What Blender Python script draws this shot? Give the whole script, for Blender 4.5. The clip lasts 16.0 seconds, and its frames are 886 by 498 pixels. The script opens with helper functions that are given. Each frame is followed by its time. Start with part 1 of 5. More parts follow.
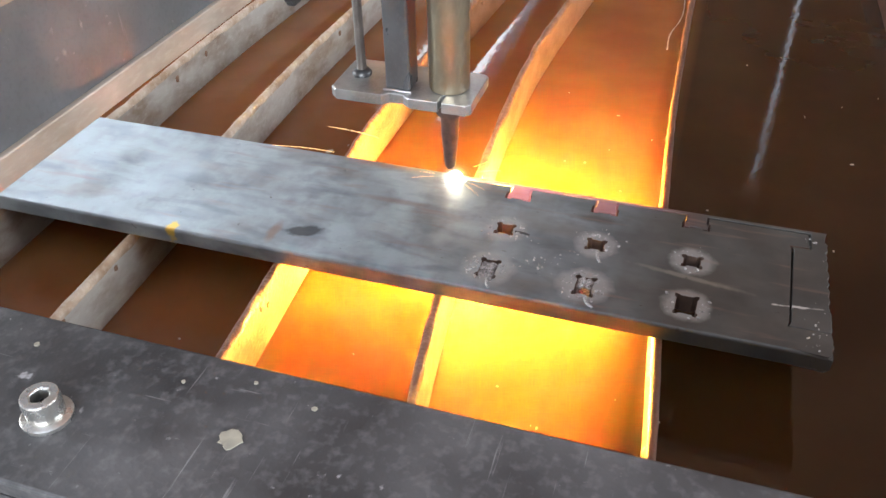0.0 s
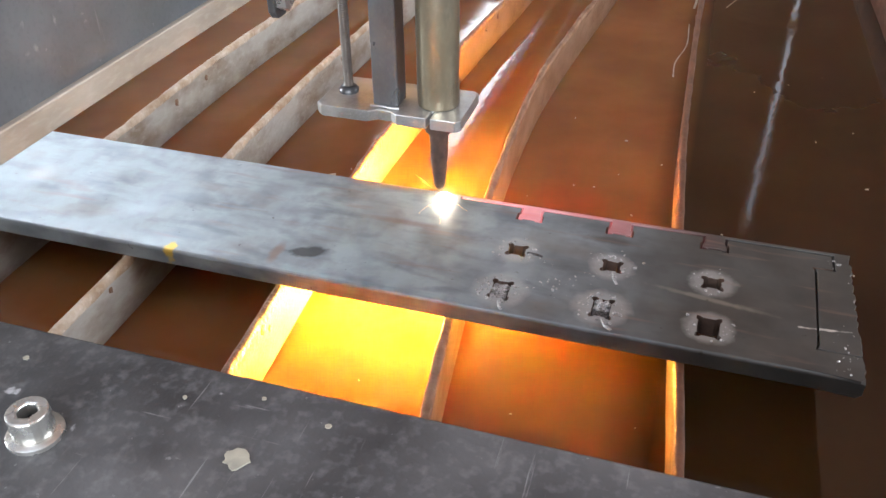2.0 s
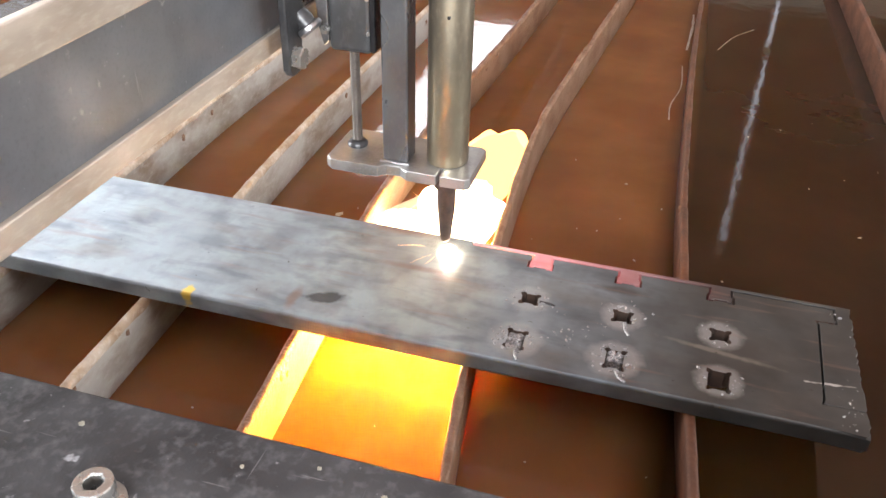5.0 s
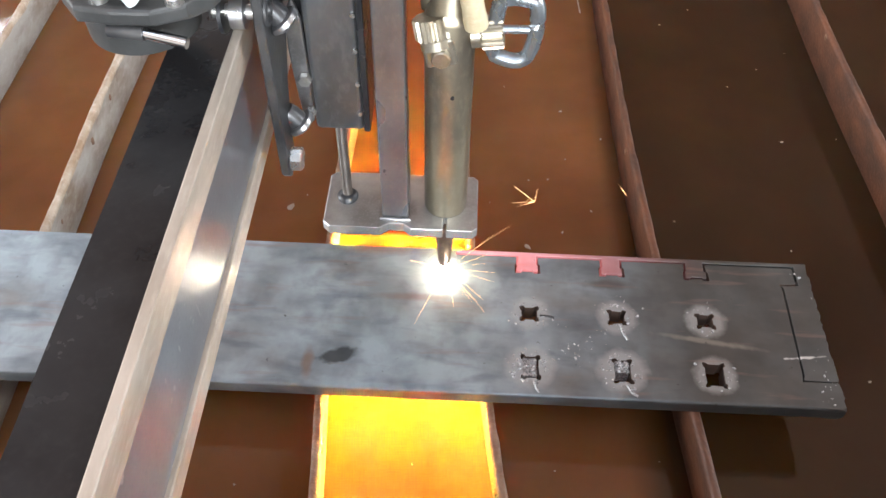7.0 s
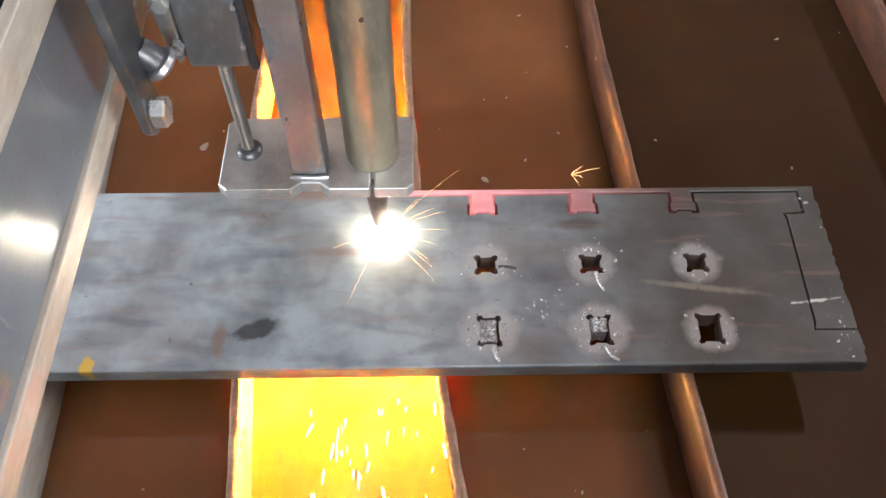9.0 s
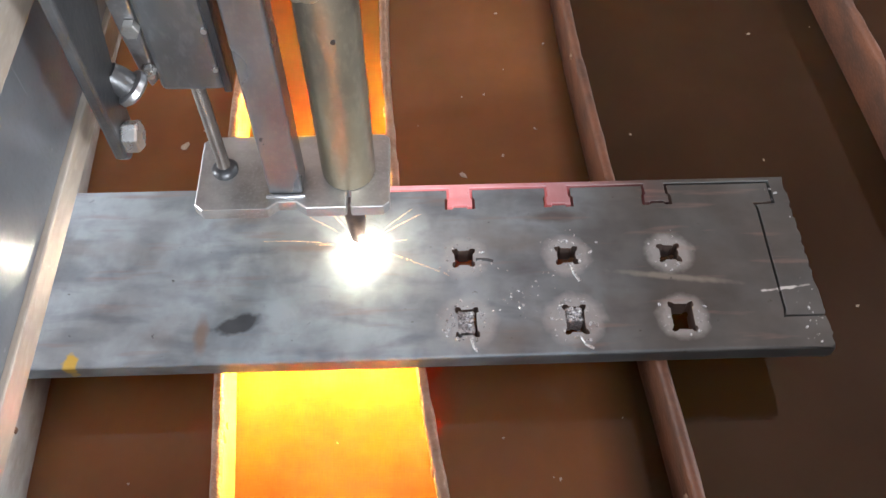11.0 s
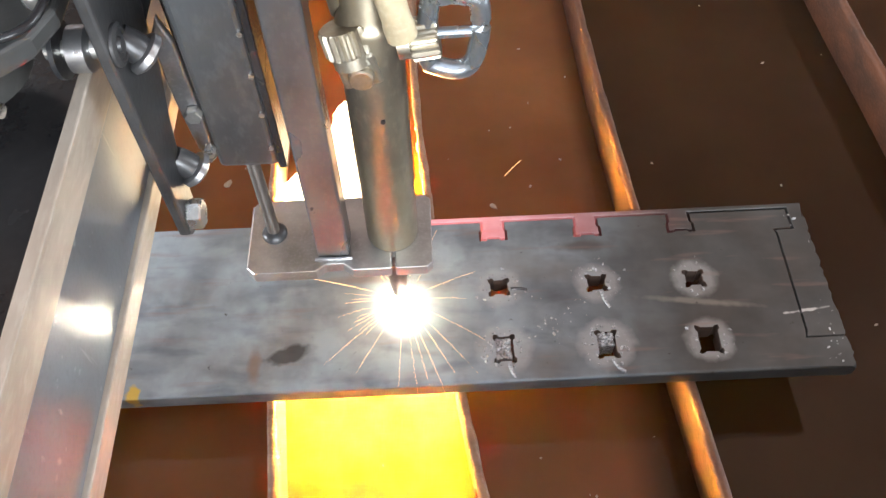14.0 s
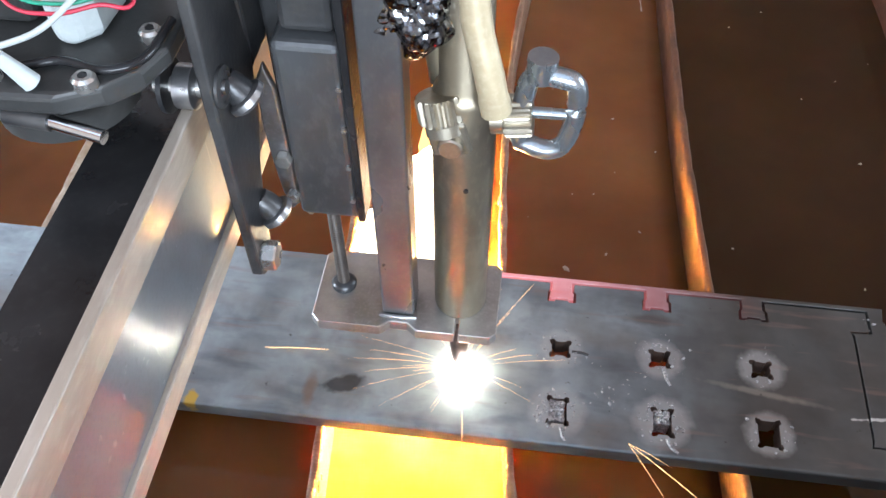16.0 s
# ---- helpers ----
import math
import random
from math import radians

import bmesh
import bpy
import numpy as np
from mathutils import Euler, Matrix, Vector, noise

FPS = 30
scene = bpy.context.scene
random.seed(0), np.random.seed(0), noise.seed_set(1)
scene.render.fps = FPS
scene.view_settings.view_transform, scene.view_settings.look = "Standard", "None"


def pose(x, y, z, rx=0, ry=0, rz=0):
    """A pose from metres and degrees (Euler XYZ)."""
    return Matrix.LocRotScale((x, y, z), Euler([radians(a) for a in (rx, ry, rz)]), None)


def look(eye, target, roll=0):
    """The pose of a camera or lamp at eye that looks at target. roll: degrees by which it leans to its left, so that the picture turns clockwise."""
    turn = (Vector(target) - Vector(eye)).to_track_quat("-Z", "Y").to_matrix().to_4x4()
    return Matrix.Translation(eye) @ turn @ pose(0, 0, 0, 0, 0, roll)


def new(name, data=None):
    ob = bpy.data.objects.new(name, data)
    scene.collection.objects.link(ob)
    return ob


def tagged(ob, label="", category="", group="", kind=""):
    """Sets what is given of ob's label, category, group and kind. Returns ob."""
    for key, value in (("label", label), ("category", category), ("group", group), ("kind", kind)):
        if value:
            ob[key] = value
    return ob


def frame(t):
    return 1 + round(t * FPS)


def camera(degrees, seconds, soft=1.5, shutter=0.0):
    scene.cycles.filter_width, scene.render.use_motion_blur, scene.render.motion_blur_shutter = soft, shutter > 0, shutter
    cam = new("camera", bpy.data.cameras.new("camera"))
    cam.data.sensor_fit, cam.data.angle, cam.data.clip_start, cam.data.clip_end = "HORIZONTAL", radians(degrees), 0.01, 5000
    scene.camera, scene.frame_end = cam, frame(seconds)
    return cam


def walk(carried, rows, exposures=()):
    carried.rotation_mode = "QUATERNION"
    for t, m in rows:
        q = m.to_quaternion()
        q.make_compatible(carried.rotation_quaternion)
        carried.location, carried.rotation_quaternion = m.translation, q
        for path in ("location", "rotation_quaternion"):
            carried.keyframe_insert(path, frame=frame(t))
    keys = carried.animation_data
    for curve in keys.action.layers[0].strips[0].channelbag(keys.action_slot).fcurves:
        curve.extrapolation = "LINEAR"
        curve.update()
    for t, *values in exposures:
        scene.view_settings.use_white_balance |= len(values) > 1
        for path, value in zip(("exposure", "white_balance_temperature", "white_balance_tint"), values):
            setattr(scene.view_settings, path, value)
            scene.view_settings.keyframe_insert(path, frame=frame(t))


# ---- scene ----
cam = camera(55.7, 16.0)
PATH = [
    (0, (-0.118, -0.375, 0.328), (-0.62, 1.126, -0.895), -1.1),
    (0.1, (-0.1182, -0.375, 0.3273), (-0.622, 1.133, -0.884), -1.2),
    (0.35, (-0.1196, -0.3742, 0.3235), (-0.688, 1.194, -0.782), -0.6),
    (0.5, (-0.12, -0.374, 0.322), (-0.699, 1.2, -0.767), -0.5),
    (1, (-0.12, -0.376, 0.314), (-0.684, 1.204, -0.775), -1.2),
    (1.5, (-0.126, -0.373, 0.308), (-0.658, 1.189, -0.822), -0.7),
    (2, (-0.131, -0.369, 0.306), (-0.634, 1.191, -0.84), -0.6),
    (2.5, (-0.134, -0.365, 0.302), (-0.597, 1.216, -0.832), 1.3),
    (3, (-0.138, -0.366, 0.299), (-0.625, 1.223, -0.813), 1.6),
    (3.5, (-0.138, -0.364, 0.3), (-0.619, 1.234, -0.803), 1.3),
    (4, (-0.135, -0.366, 0.299), (-0.606, 1.238, -0.799), 1.3),
    (4.5, (-0.139, -0.369, 0.301), (-0.627, 1.238, -0.785), 1.1),
    (4.7, (-0.143, -0.375, 0.308), (-0.631, 1.233, -0.776), 1.3),
    (6.8, (-0.273, -0.297, 0.484), (-0.265, 0.96, -1.071), 3.1),
    (7, (-0.272, -0.274, 0.47), (-0.303, 0.999, -1.072), 1.4),
    (7.12, (-0.270, -0.271, 0.466), (-0.302, 1.001, -1.073), 1.2),
    (7.36, (-0.250, -0.248, 0.420), (-0.329, 0.957, -1.178), -1.6),
    (7.5, (-0.246, -0.243, 0.413), (-0.333, 0.949, -1.191), -2.1),
    (8, (-0.24, -0.228, 0.396), (-0.319, 0.96, -1.211), -3.6),
    (8.5, (-0.248, -0.214, 0.4), (-0.274, 0.968, -1.213), -2.2),
    (9, (-0.248, -0.198, 0.402), (-0.233, 0.915, -1.26), 0.0),
    (11.5, (-0.242, -0.208, 0.412), (-0.188, 0.904, -1.249), 0.6),
    (12, (-0.242, -0.209, 0.418), (-0.178, 0.915, -1.236), 0.9),
    (12.5, (-0.254, -0.21, 0.418), (-0.204, 0.919, -1.232), 0.5),
    (13, (-0.254, -0.212, 0.429), (-0.231, 0.924, -1.217), -0.9),
    (13.5, (-0.253, -0.216, 0.43), (-0.238, 0.931, -1.208), -1.7),
    (14, (-0.257, -0.214, 0.435), (-0.242, 0.933, -1.204), -2.0),
    (14.5, (-0.264, -0.217, 0.435), (-0.254, 0.941, -1.195), -2.2),
    (15, (-0.262, -0.233, 0.441), (-0.314, 0.966, -1.159), -4.1),
    (15.5, (-0.272, -0.226, 0.456), (-0.3, 0.992, -1.13), -2.7),
    (16, (-0.256, -0.221, 0.437), (-0.416, 1.025, -1.12), -0.2),
]
walk(cam, [(t, look(eye, target, roll)) for t, eye, target, roll in PATH], [
    (0, 0.80, 6400, 12), (1.5, 0.84, 6350, 12), (2.5, 0.95, 6550, 13), (3.5, 1.0, 6750, 14), (4.0, 1.13, 6850, 15), (4.7, 1.12, 6850, 15), (7.0, 1.08, 6450, 11), (9.0, 1.1, 6450, 11),
    (11.5, 1.08, 6350, 12), (12.0, 1.24, 6500, 11), (12.5, 1.14, 6450, 11), (14.0, 0.98, 6450, 11), (14.5, 0.95, 6400, 11), (15.1, 0.68, 6200, 10), (15.5, 0.64, 5850, 10), (16, 0.76, 5850, 10)])

# ---- world and large lights ----
world = bpy.data.worlds.new("daylight")
scene.world = world
world.use_nodes = True
wn = world.node_tree
sky = wn.nodes.new("ShaderNodeTexSky")
sky.sky_type = "NISHITA"
sky.sun_disc = False
sky.sun_elevation, sky.sun_rotation = radians(38), radians(200)
wn.links.new(sky.outputs["Color"], wn.nodes["Background"].inputs["Color"])
wn.nodes["Background"].inputs["Strength"].default_value = 0.1


def area_lamp(name, at, target, sx, sy, watts, colour):
    data = bpy.data.lights.new(name, "AREA")
    data.shape, data.size, data.size_y, data.energy, data.color = "RECTANGLE", sx, sy, watts, colour
    ob = new(name, data)
    ob.matrix_world = look(at, target)
    return tagged(ob, kind="structure")


SKYLIGHT_WATTS, WEST_WATTS, SOUTH_WATTS, EAST_WATTS, SOUTH_LOW_WATTS, WEST_LOW_WATTS, TUBE_GLOW = 66, 165, 44, 285, 340, 850, 1.4
area_lamp("skylight_lamp", (-3.05, 10.0, 4.1), (-3.05, 10.0, 0), 0.9, 5.2, SKYLIGHT_WATTS, (0.86, 0.94, 1.0))
# unseen fill lamps from here on, added to brighten bar, beam and front faces
area_lamp("west_top_fill_lamp", (-6.0, 5.2, 4.1), (-6.0, 5.2, 0), 3.4, 1.7, WEST_WATTS, (0.86, 0.94, 1.0))
area_lamp("south_low_fill_lamp", (0.6, -4.95, 1.6), (0.2, 0, 0.4), 4.0, 1.6, SOUTH_LOW_WATTS, (0.88, 0.95, 1.0))
area_lamp("south_top_fill_lamp", (-0.5, -2.4, 4.15), (-0.5, -2.4, 0), 5.0, 3.6, SOUTH_WATTS, (0.88, 0.95, 1.0))
area_lamp("east_fill_lamp", (6.45, 1.2, 2.2), (0, 1.0, 0.9), 4.0, 2.0, EAST_WATTS, (0.86, 0.94, 1.0))
area_lamp("west_low_fill_lamp", (-10.9, -1.0, 1.2), (0, 0, 0.6), 2.8, 3.0, WEST_LOW_WATTS, (0.88, 0.95, 1.0))


# ---- materials ----
def material(name, base, rough=0.5, metal=0.0, second=None, third=None, scale=60.0, fine=400.0, bump=0.15, depth=0.0006,
             rough_var=0.12, stretch=(1, 1, 1), emit=None, emit_strength=0.0, coat=0.0, lo=0.35, hi=0.65, speck=0.35, scuff=None):
    """Principled surface with broad stains, fine grain and relief, in object space."""
    mat = bpy.data.materials.new(name)
    mat.use_nodes = True
    nt = mat.node_tree
    b = nt.nodes["Principled BSDF"]
    N = nt.nodes.new
    link = nt.links.new
    tc, mp = N("ShaderNodeTexCoord"), N("ShaderNodeMapping")
    mp.inputs["Scale"].default_value = stretch
    link(tc.outputs["Object"], mp.inputs["Vector"])
    n1, n2 = N("ShaderNodeTexNoise"), N("ShaderNodeTexNoise")
    n1.inputs["Scale"].default_value, n1.inputs["Detail"].default_value = scale, 6
    n2.inputs["Scale"].default_value, n2.inputs["Detail"].default_value = fine, 3
    link(mp.outputs["Vector"], n1.inputs["Vector"])
    link(mp.outputs["Vector"], n2.inputs["Vector"])
    r1 = N("ShaderNodeMapRange")
    r1.inputs["From Min"].default_value, r1.inputs["From Max"].default_value = lo, hi
    link(n1.outputs["Fac"], r1.inputs["Value"])
    mix = N("ShaderNodeMix")
    mix.data_type = "RGBA"
    mix.inputs["A"].default_value = (*base, 1)
    mix.inputs["B"].default_value = (*(second or [c * 0.7 for c in base]), 1)
    link(r1.outputs["Result"], mix.inputs["Factor"])
    r2 = N("ShaderNodeMapRange")
    r2.inputs["From Min"].default_value, r2.inputs["From Max"].default_value = 0.5, 0.9
    r2.inputs["To Max"].default_value = speck
    link(n2.outputs["Fac"], r2.inputs["Value"])
    mix2 = N("ShaderNodeMix")
    mix2.data_type = "RGBA"
    mix2.inputs["B"].default_value = (*(third or [c * 1.3 for c in base]), 1)
    link(mix.outputs["Result"], mix2.inputs["A"])
    link(r2.outputs["Result"], mix2.inputs["Factor"])
    colour = mix2.outputs["Result"]
    if scuff:
        # pale spatter spots, and long scratches that run two ways
        layers = [((1, 1, 1), (0, 0, 0), 120, 0.68, 0.74, 0.8), ((1, 1, 1), (0, 0, 0), 300, 0.70, 0.76, 0.6), ((14, 0.7, 1), (0, 0, radians(28)), 40, 0.69, 0.76, 0.35), ((0.8, 12, 1), (0, 0, radians(-40)), 32, 0.69, 0.76, 0.35), ((1, 1, 1), (0, 0, 0), 18, 0.45, 0.75, 0.16)]
        for sc, rot, freq, low, high, much in layers:
            m2, n3, r3, mx = N("ShaderNodeMapping"), N("ShaderNodeTexNoise"), N("ShaderNodeMapRange"), N("ShaderNodeMix")
            m2.inputs["Scale"].default_value, m2.inputs["Rotation"].default_value = sc, rot
            n3.inputs["Scale"].default_value, n3.inputs["Detail"].default_value = freq, 5
            r3.inputs["From Min"].default_value, r3.inputs["From Max"].default_value, r3.inputs["To Max"].default_value = low, high, much
            mx.data_type = "RGBA"
            mx.inputs["B"].default_value = (*scuff, 1)
            link(tc.outputs["Object"], m2.inputs["Vector"])
            link(m2.outputs["Vector"], n3.inputs["Vector"])
            link(n3.outputs["Fac"], r3.inputs["Value"])
            link(colour, mx.inputs["A"])
            link(r3.outputs["Result"], mx.inputs["Factor"])
            colour = mx.outputs["Result"]
    link(colour, b.inputs["Base Color"])
    b.inputs["Metallic"].default_value = metal
    b.inputs["Coat Weight"].default_value = coat
    rr = N("ShaderNodeMapRange")
    rr.inputs["To Min"].default_value, rr.inputs["To Max"].default_value = max(rough - rough_var, 0.02), min(rough + rough_var, 1)
    link(n1.outputs["Fac"], rr.inputs["Value"])
    link(rr.outputs["Result"], b.inputs["Roughness"])
    bp = N("ShaderNodeBump")
    bp.inputs["Strength"].default_value, bp.inputs["Distance"].default_value = bump, depth or 0.0006
    link(n2.outputs["Fac"], bp.inputs["Height"])
    link(bp.outputs["Normal"], b.inputs["Normal"])
    if emit:
        b.inputs["Emission Color"].default_value = (*emit, 1)
        b.inputs["Emission Strength"].default_value = emit_strength
    return mat


def glow(name, colour, strength, clear=0.0):
    mat = bpy.data.materials.new(name)
    mat.use_nodes = True
    nt = mat.node_tree
    nt.nodes.clear()
    out, em = nt.nodes.new("ShaderNodeOutputMaterial"), nt.nodes.new("ShaderNodeEmission")
    em.inputs["Color"].default_value, em.inputs["Strength"].default_value = (*colour, 1), strength
    if clear:
        mixer, tr = nt.nodes.new("ShaderNodeMixShader"), nt.nodes.new("ShaderNodeBsdfTransparent")
        mixer.inputs["Fac"].default_value = clear
        nt.links.new(em.outputs[0], mixer.inputs[1])
        nt.links.new(tr.outputs[0], mixer.inputs[2])
        nt.links.new(mixer.outputs[0], out.inputs["Surface"])
    else:
        nt.links.new(em.outputs[0], out.inputs["Surface"])
    return mat


def steel_plate_material(name, hot=False):
    """Mill-scale steel with pale heat rings round the holes, a dark smudge and grinding scratches."""
    mat = material(name, (0.225, 0.268, 0.298), 0.42, 0.6, (0.345, 0.41, 0.45), (0.14, 0.15, 0.17), 22, 70, 0.12, 0.0003, 0.24, (1.3, 1, 1), lo=0.40, hi=0.60, speck=0.6)
    nt = mat.node_tree
    N, link = nt.nodes.new, nt.links.new
    b = nt.nodes["Principled BSDF"]
    tc = next(n for n in nt.nodes if n.type == "TEX_COORD")
    colour = b.inputs["Base Color"].links[0].from_socket

    def ring(cx, cy, r0, r1, tint, amount, sx=1.0, sy=1.0, turn=0.0):
        nonlocal colour
        mp = N("ShaderNodeMapping")
        mp.vector_type = "TEXTURE"
        mp.inputs["Location"].default_value = (cx, cy, 0)
        mp.inputs["Rotation"].default_value = (0, 0, radians(turn))
        mp.inputs["Scale"].default_value = (sx, sy, 1000)
        link(tc.outputs["Object"], mp.inputs["Vector"])
        wob = N("ShaderNodeTexNoise")
        wob.inputs["Scale"].default_value = 150
        link(tc.outputs["Object"], wob.inputs["Vector"])
        ln = N("ShaderNodeVectorMath")
        ln.operation = "LENGTH"
        link(mp.outputs["Vector"], ln.inputs[0])
        add = N("ShaderNodeMath")
        add.operation = "MULTIPLY_ADD"
        link(wob.outputs["Fac"], add.inputs[0])
        add.inputs[1].default_value = 0.006
        link(ln.outputs["Value"], add.inputs[2])
        mr = N("ShaderNodeMapRange")
        mr.inputs["From Min"].default_value, mr.inputs["From Max"].default_value = r0 + 0.003, r1 + 0.003
        mr.inputs["To Min"].default_value, mr.inputs["To Max"].default_value = amount, 0
        link(add.outputs[0], mr.inputs["Value"])
        mx = N("ShaderNodeMix")
        mx.data_type = "RGBA"
        mx.inputs["B"].default_value = (*tint, 1)
        link(colour, mx.inputs["A"])
        link(mr.outputs["Result"], mx.inputs["Factor"])
        colour = mx.outputs["Result"]

    def layer(sc, freq, low, high, tint, much, distort=0.0):
        nonlocal colour
        m2, n3, r3, mx = N("ShaderNodeMapping"), N("ShaderNodeTexNoise"), N("ShaderNodeMapRange"), N("ShaderNodeMix")
        m2.inputs["Scale"].default_value = sc
        n3.inputs["Scale"].default_value, n3.inputs["Detail"].default_value, n3.inputs["Distortion"].default_value = freq, 4, distort
        r3.inputs["From Min"].default_value, r3.inputs["From Max"].default_value, r3.inputs["To Max"].default_value = low, high, much
        mx.data_type = "RGBA"
        mx.inputs["B"].default_value = (*tint, 1)
        link(tc.outputs["Object"], m2.inputs["Vector"])
        link(m2.outputs["Vector"], n3.inputs["Vector"])
        link(n3.outputs["Fac"], r3.inputs["Value"])
        link(colour, mx.inputs["A"])
        link(r3.outputs["Result"], mx.inputs["Factor"])
        colour = mx.outputs["Result"]

    # blue-grey scale rubbed bright and dark in strokes along the bar
    layer((0.45, 1, 1), 46, 0.46, 0.68, (0.37, 0.44, 0.475), 0.42, 0.3)
    layer((0.38, 1, 1), 64, 0.48, 0.72, (0.085, 0.10, 0.125), 0.55, 0.3)
    layer((0.5, 1, 1), 24, 0.56, 0.70, (0.22, 0.19, 0.165), 0.5)
    # darker, warmer grey towards the cut end
    sep = N("ShaderNodeSeparateXYZ")
    link(tc.outputs["Object"], sep.inputs[0])
    cut_end = N("ShaderNodeMapRange")
    cut_end.inputs["From Min"].default_value, cut_end.inputs["From Max"].default_value = -0.245, -0.11
    cut_end.inputs["To Max"].default_value = 0.92
    link(sep.outputs["X"], cut_end.inputs["Value"])
    patch = N("ShaderNodeTexNoise")
    patch.inputs["Scale"].default_value, patch.inputs["Detail"].default_value = 34, 4
    link(tc.outputs["Object"], patch.inputs["Vector"])
    tone = N("ShaderNodeMix")
    tone.data_type = "RGBA"
    tone.inputs["A"].default_value, tone.inputs["B"].default_value = (0.020, 0.019, 0.017, 1), (0.100, 0.093, 0.082, 1)
    link(patch.outputs["Fac"], tone.inputs["Factor"])
    mx = N("ShaderNodeMix")
    mx.data_type = "RGBA"
    link(colour, mx.inputs["A"])
    link(tone.outputs["Result"], mx.inputs["B"])
    link(cut_end.outputs["Result"], mx.inputs["Factor"])
    colour = mx.outputs["Result"]
    for cx in (-0.22, -0.16, -0.10):
        ring(cx, 0.06, 0.0105, 0.0155, (0.50, 0.505, 0.50), 0.42)
        ring(cx, 0.0175, 0.0130 if cx < -0.12 else 0.0110, 0.0185 if cx < -0.12 else 0.0160, (0.50, 0.505, 0.50), 0.42)
    ring(-0.346, 0.020, 0.006, 0.0085, (0.035, 0.037, 0.04), 0.8, 1.7, 0.75, 18)
    ring(-0.434, 0.0, 0.003, 0.0045, (0.62, 0.42, 0.06), 0.9, 1.0, 1.3)
    ring(-0.325, 0.112, 0.004, 0.014, (0.22, 0.11, 0.06), 0.6, 2.6, 0.5)
    ring(-0.30, 0.070, 0.004, 0.012, (0.20, 0.12, 0.08), 0.45, 3.2, 0.35)
    ring(-0.366, 0.014, 0.003, 0.008, (0.24, 0.15, 0.10), 0.6, 0.6, 1.8)
    ring(-0.165, 0.088, 0.004, 0.010, (0.07, 0.055, 0.045), 0.6, 2.2, 0.5)
    ring(-0.10, 0.0435, 0.003, 0.008, (0.30, 0.28, 0.24), 0.5, 5.0, 0.35, -8)
    ring(-0.0385, 0.034, 0.001, 0.0022, (0.6, 0.6, 0.58), 0.8, 6.0, 0.5, 6)
    # reddish streaks along the bar and dark pits
    layer((0.12, 1, 1), 130, 0.60, 0.72, (0.26, 0.17, 0.14), 0.4)
    layer((1, 1, 1), 170, 0.70, 0.76, (0.05, 0.045, 0.04), 0.75)
    link(colour, b.inputs["Base Color"])
    if hot:
        # strip still hot next to the torch
        heat = N("ShaderNodeMapRange")
        heat.inputs["From Min"].default_value, heat.inputs["From Max"].default_value = -0.275, -0.085
        heat.inputs["To Min"].default_value, heat.inputs["To Max"].default_value = 1.0, 0.0
        link(sep.outputs["X"], heat.inputs["Value"])
        power = N("ShaderNodeMath")
        power.operation = "POWER"
        link(heat.outputs["Result"], power.inputs[0])
        power.inputs[1].default_value = 1.6
        scaled = N("ShaderNodeMath")
        scaled.operation = "MULTIPLY"
        link(power.outputs[0], scaled.inputs[0])
        scaled.inputs[1].default_value = 0.62
        b.inputs["Emission Color"].default_value = (1.0, 0.22, 0.22, 1)
        link(scaled.outputs[0], b.inputs["Emission Strength"])
    return mat


def water_material():
    mat = material("muddy_water", (0.040, 0.0165, 0.0060), 0.045, 0.0, (0.054, 0.0224, 0.0082), (0.034, 0.0135, 0.0052), 11, 45, 0.032, 0.003, 0.02)
    nt = mat.node_tree
    b = nt.nodes["Principled BSDF"]
    b.inputs["IOR"].default_value = 1.39
    # silt scatters the light of the cut through the water, red farthest
    b.inputs["Subsurface Weight"].default_value = 1.0
    b.inputs["Subsurface Radius"].default_value = (1.0, 0.26, 0.07)
    b.inputs["Subsurface Scale"].default_value = 0.085
    # cell light put into the water colour: bright left of x = -0.15, dim beyond
    tc, sep, cell_light, clear, both, mul = (nt.nodes.new(n) for n in ("ShaderNodeTexCoord", "ShaderNodeSeparateXYZ", "ShaderNodeMapRange", "ShaderNodeMapRange", "ShaderNodeMath", "ShaderNodeVectorMath"))
    cell_light.inputs["From Min"].default_value, cell_light.inputs["From Max"].default_value = -0.33, -0.24
    cell_light.inputs["To Min"].default_value, cell_light.inputs["To Max"].default_value = 4.3, 4.2
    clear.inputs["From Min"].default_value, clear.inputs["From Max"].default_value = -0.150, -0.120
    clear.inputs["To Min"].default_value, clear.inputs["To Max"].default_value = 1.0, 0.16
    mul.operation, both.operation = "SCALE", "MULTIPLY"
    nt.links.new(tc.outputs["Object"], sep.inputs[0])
    nt.links.new(sep.outputs["X"], cell_light.inputs["Value"])
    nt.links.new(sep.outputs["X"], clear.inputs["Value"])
    nt.links.new(cell_light.outputs["Result"], both.inputs[0])
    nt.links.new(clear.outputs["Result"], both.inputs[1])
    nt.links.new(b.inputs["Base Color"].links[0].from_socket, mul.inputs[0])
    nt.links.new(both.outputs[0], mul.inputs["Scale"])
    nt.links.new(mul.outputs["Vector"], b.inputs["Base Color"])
    return mat


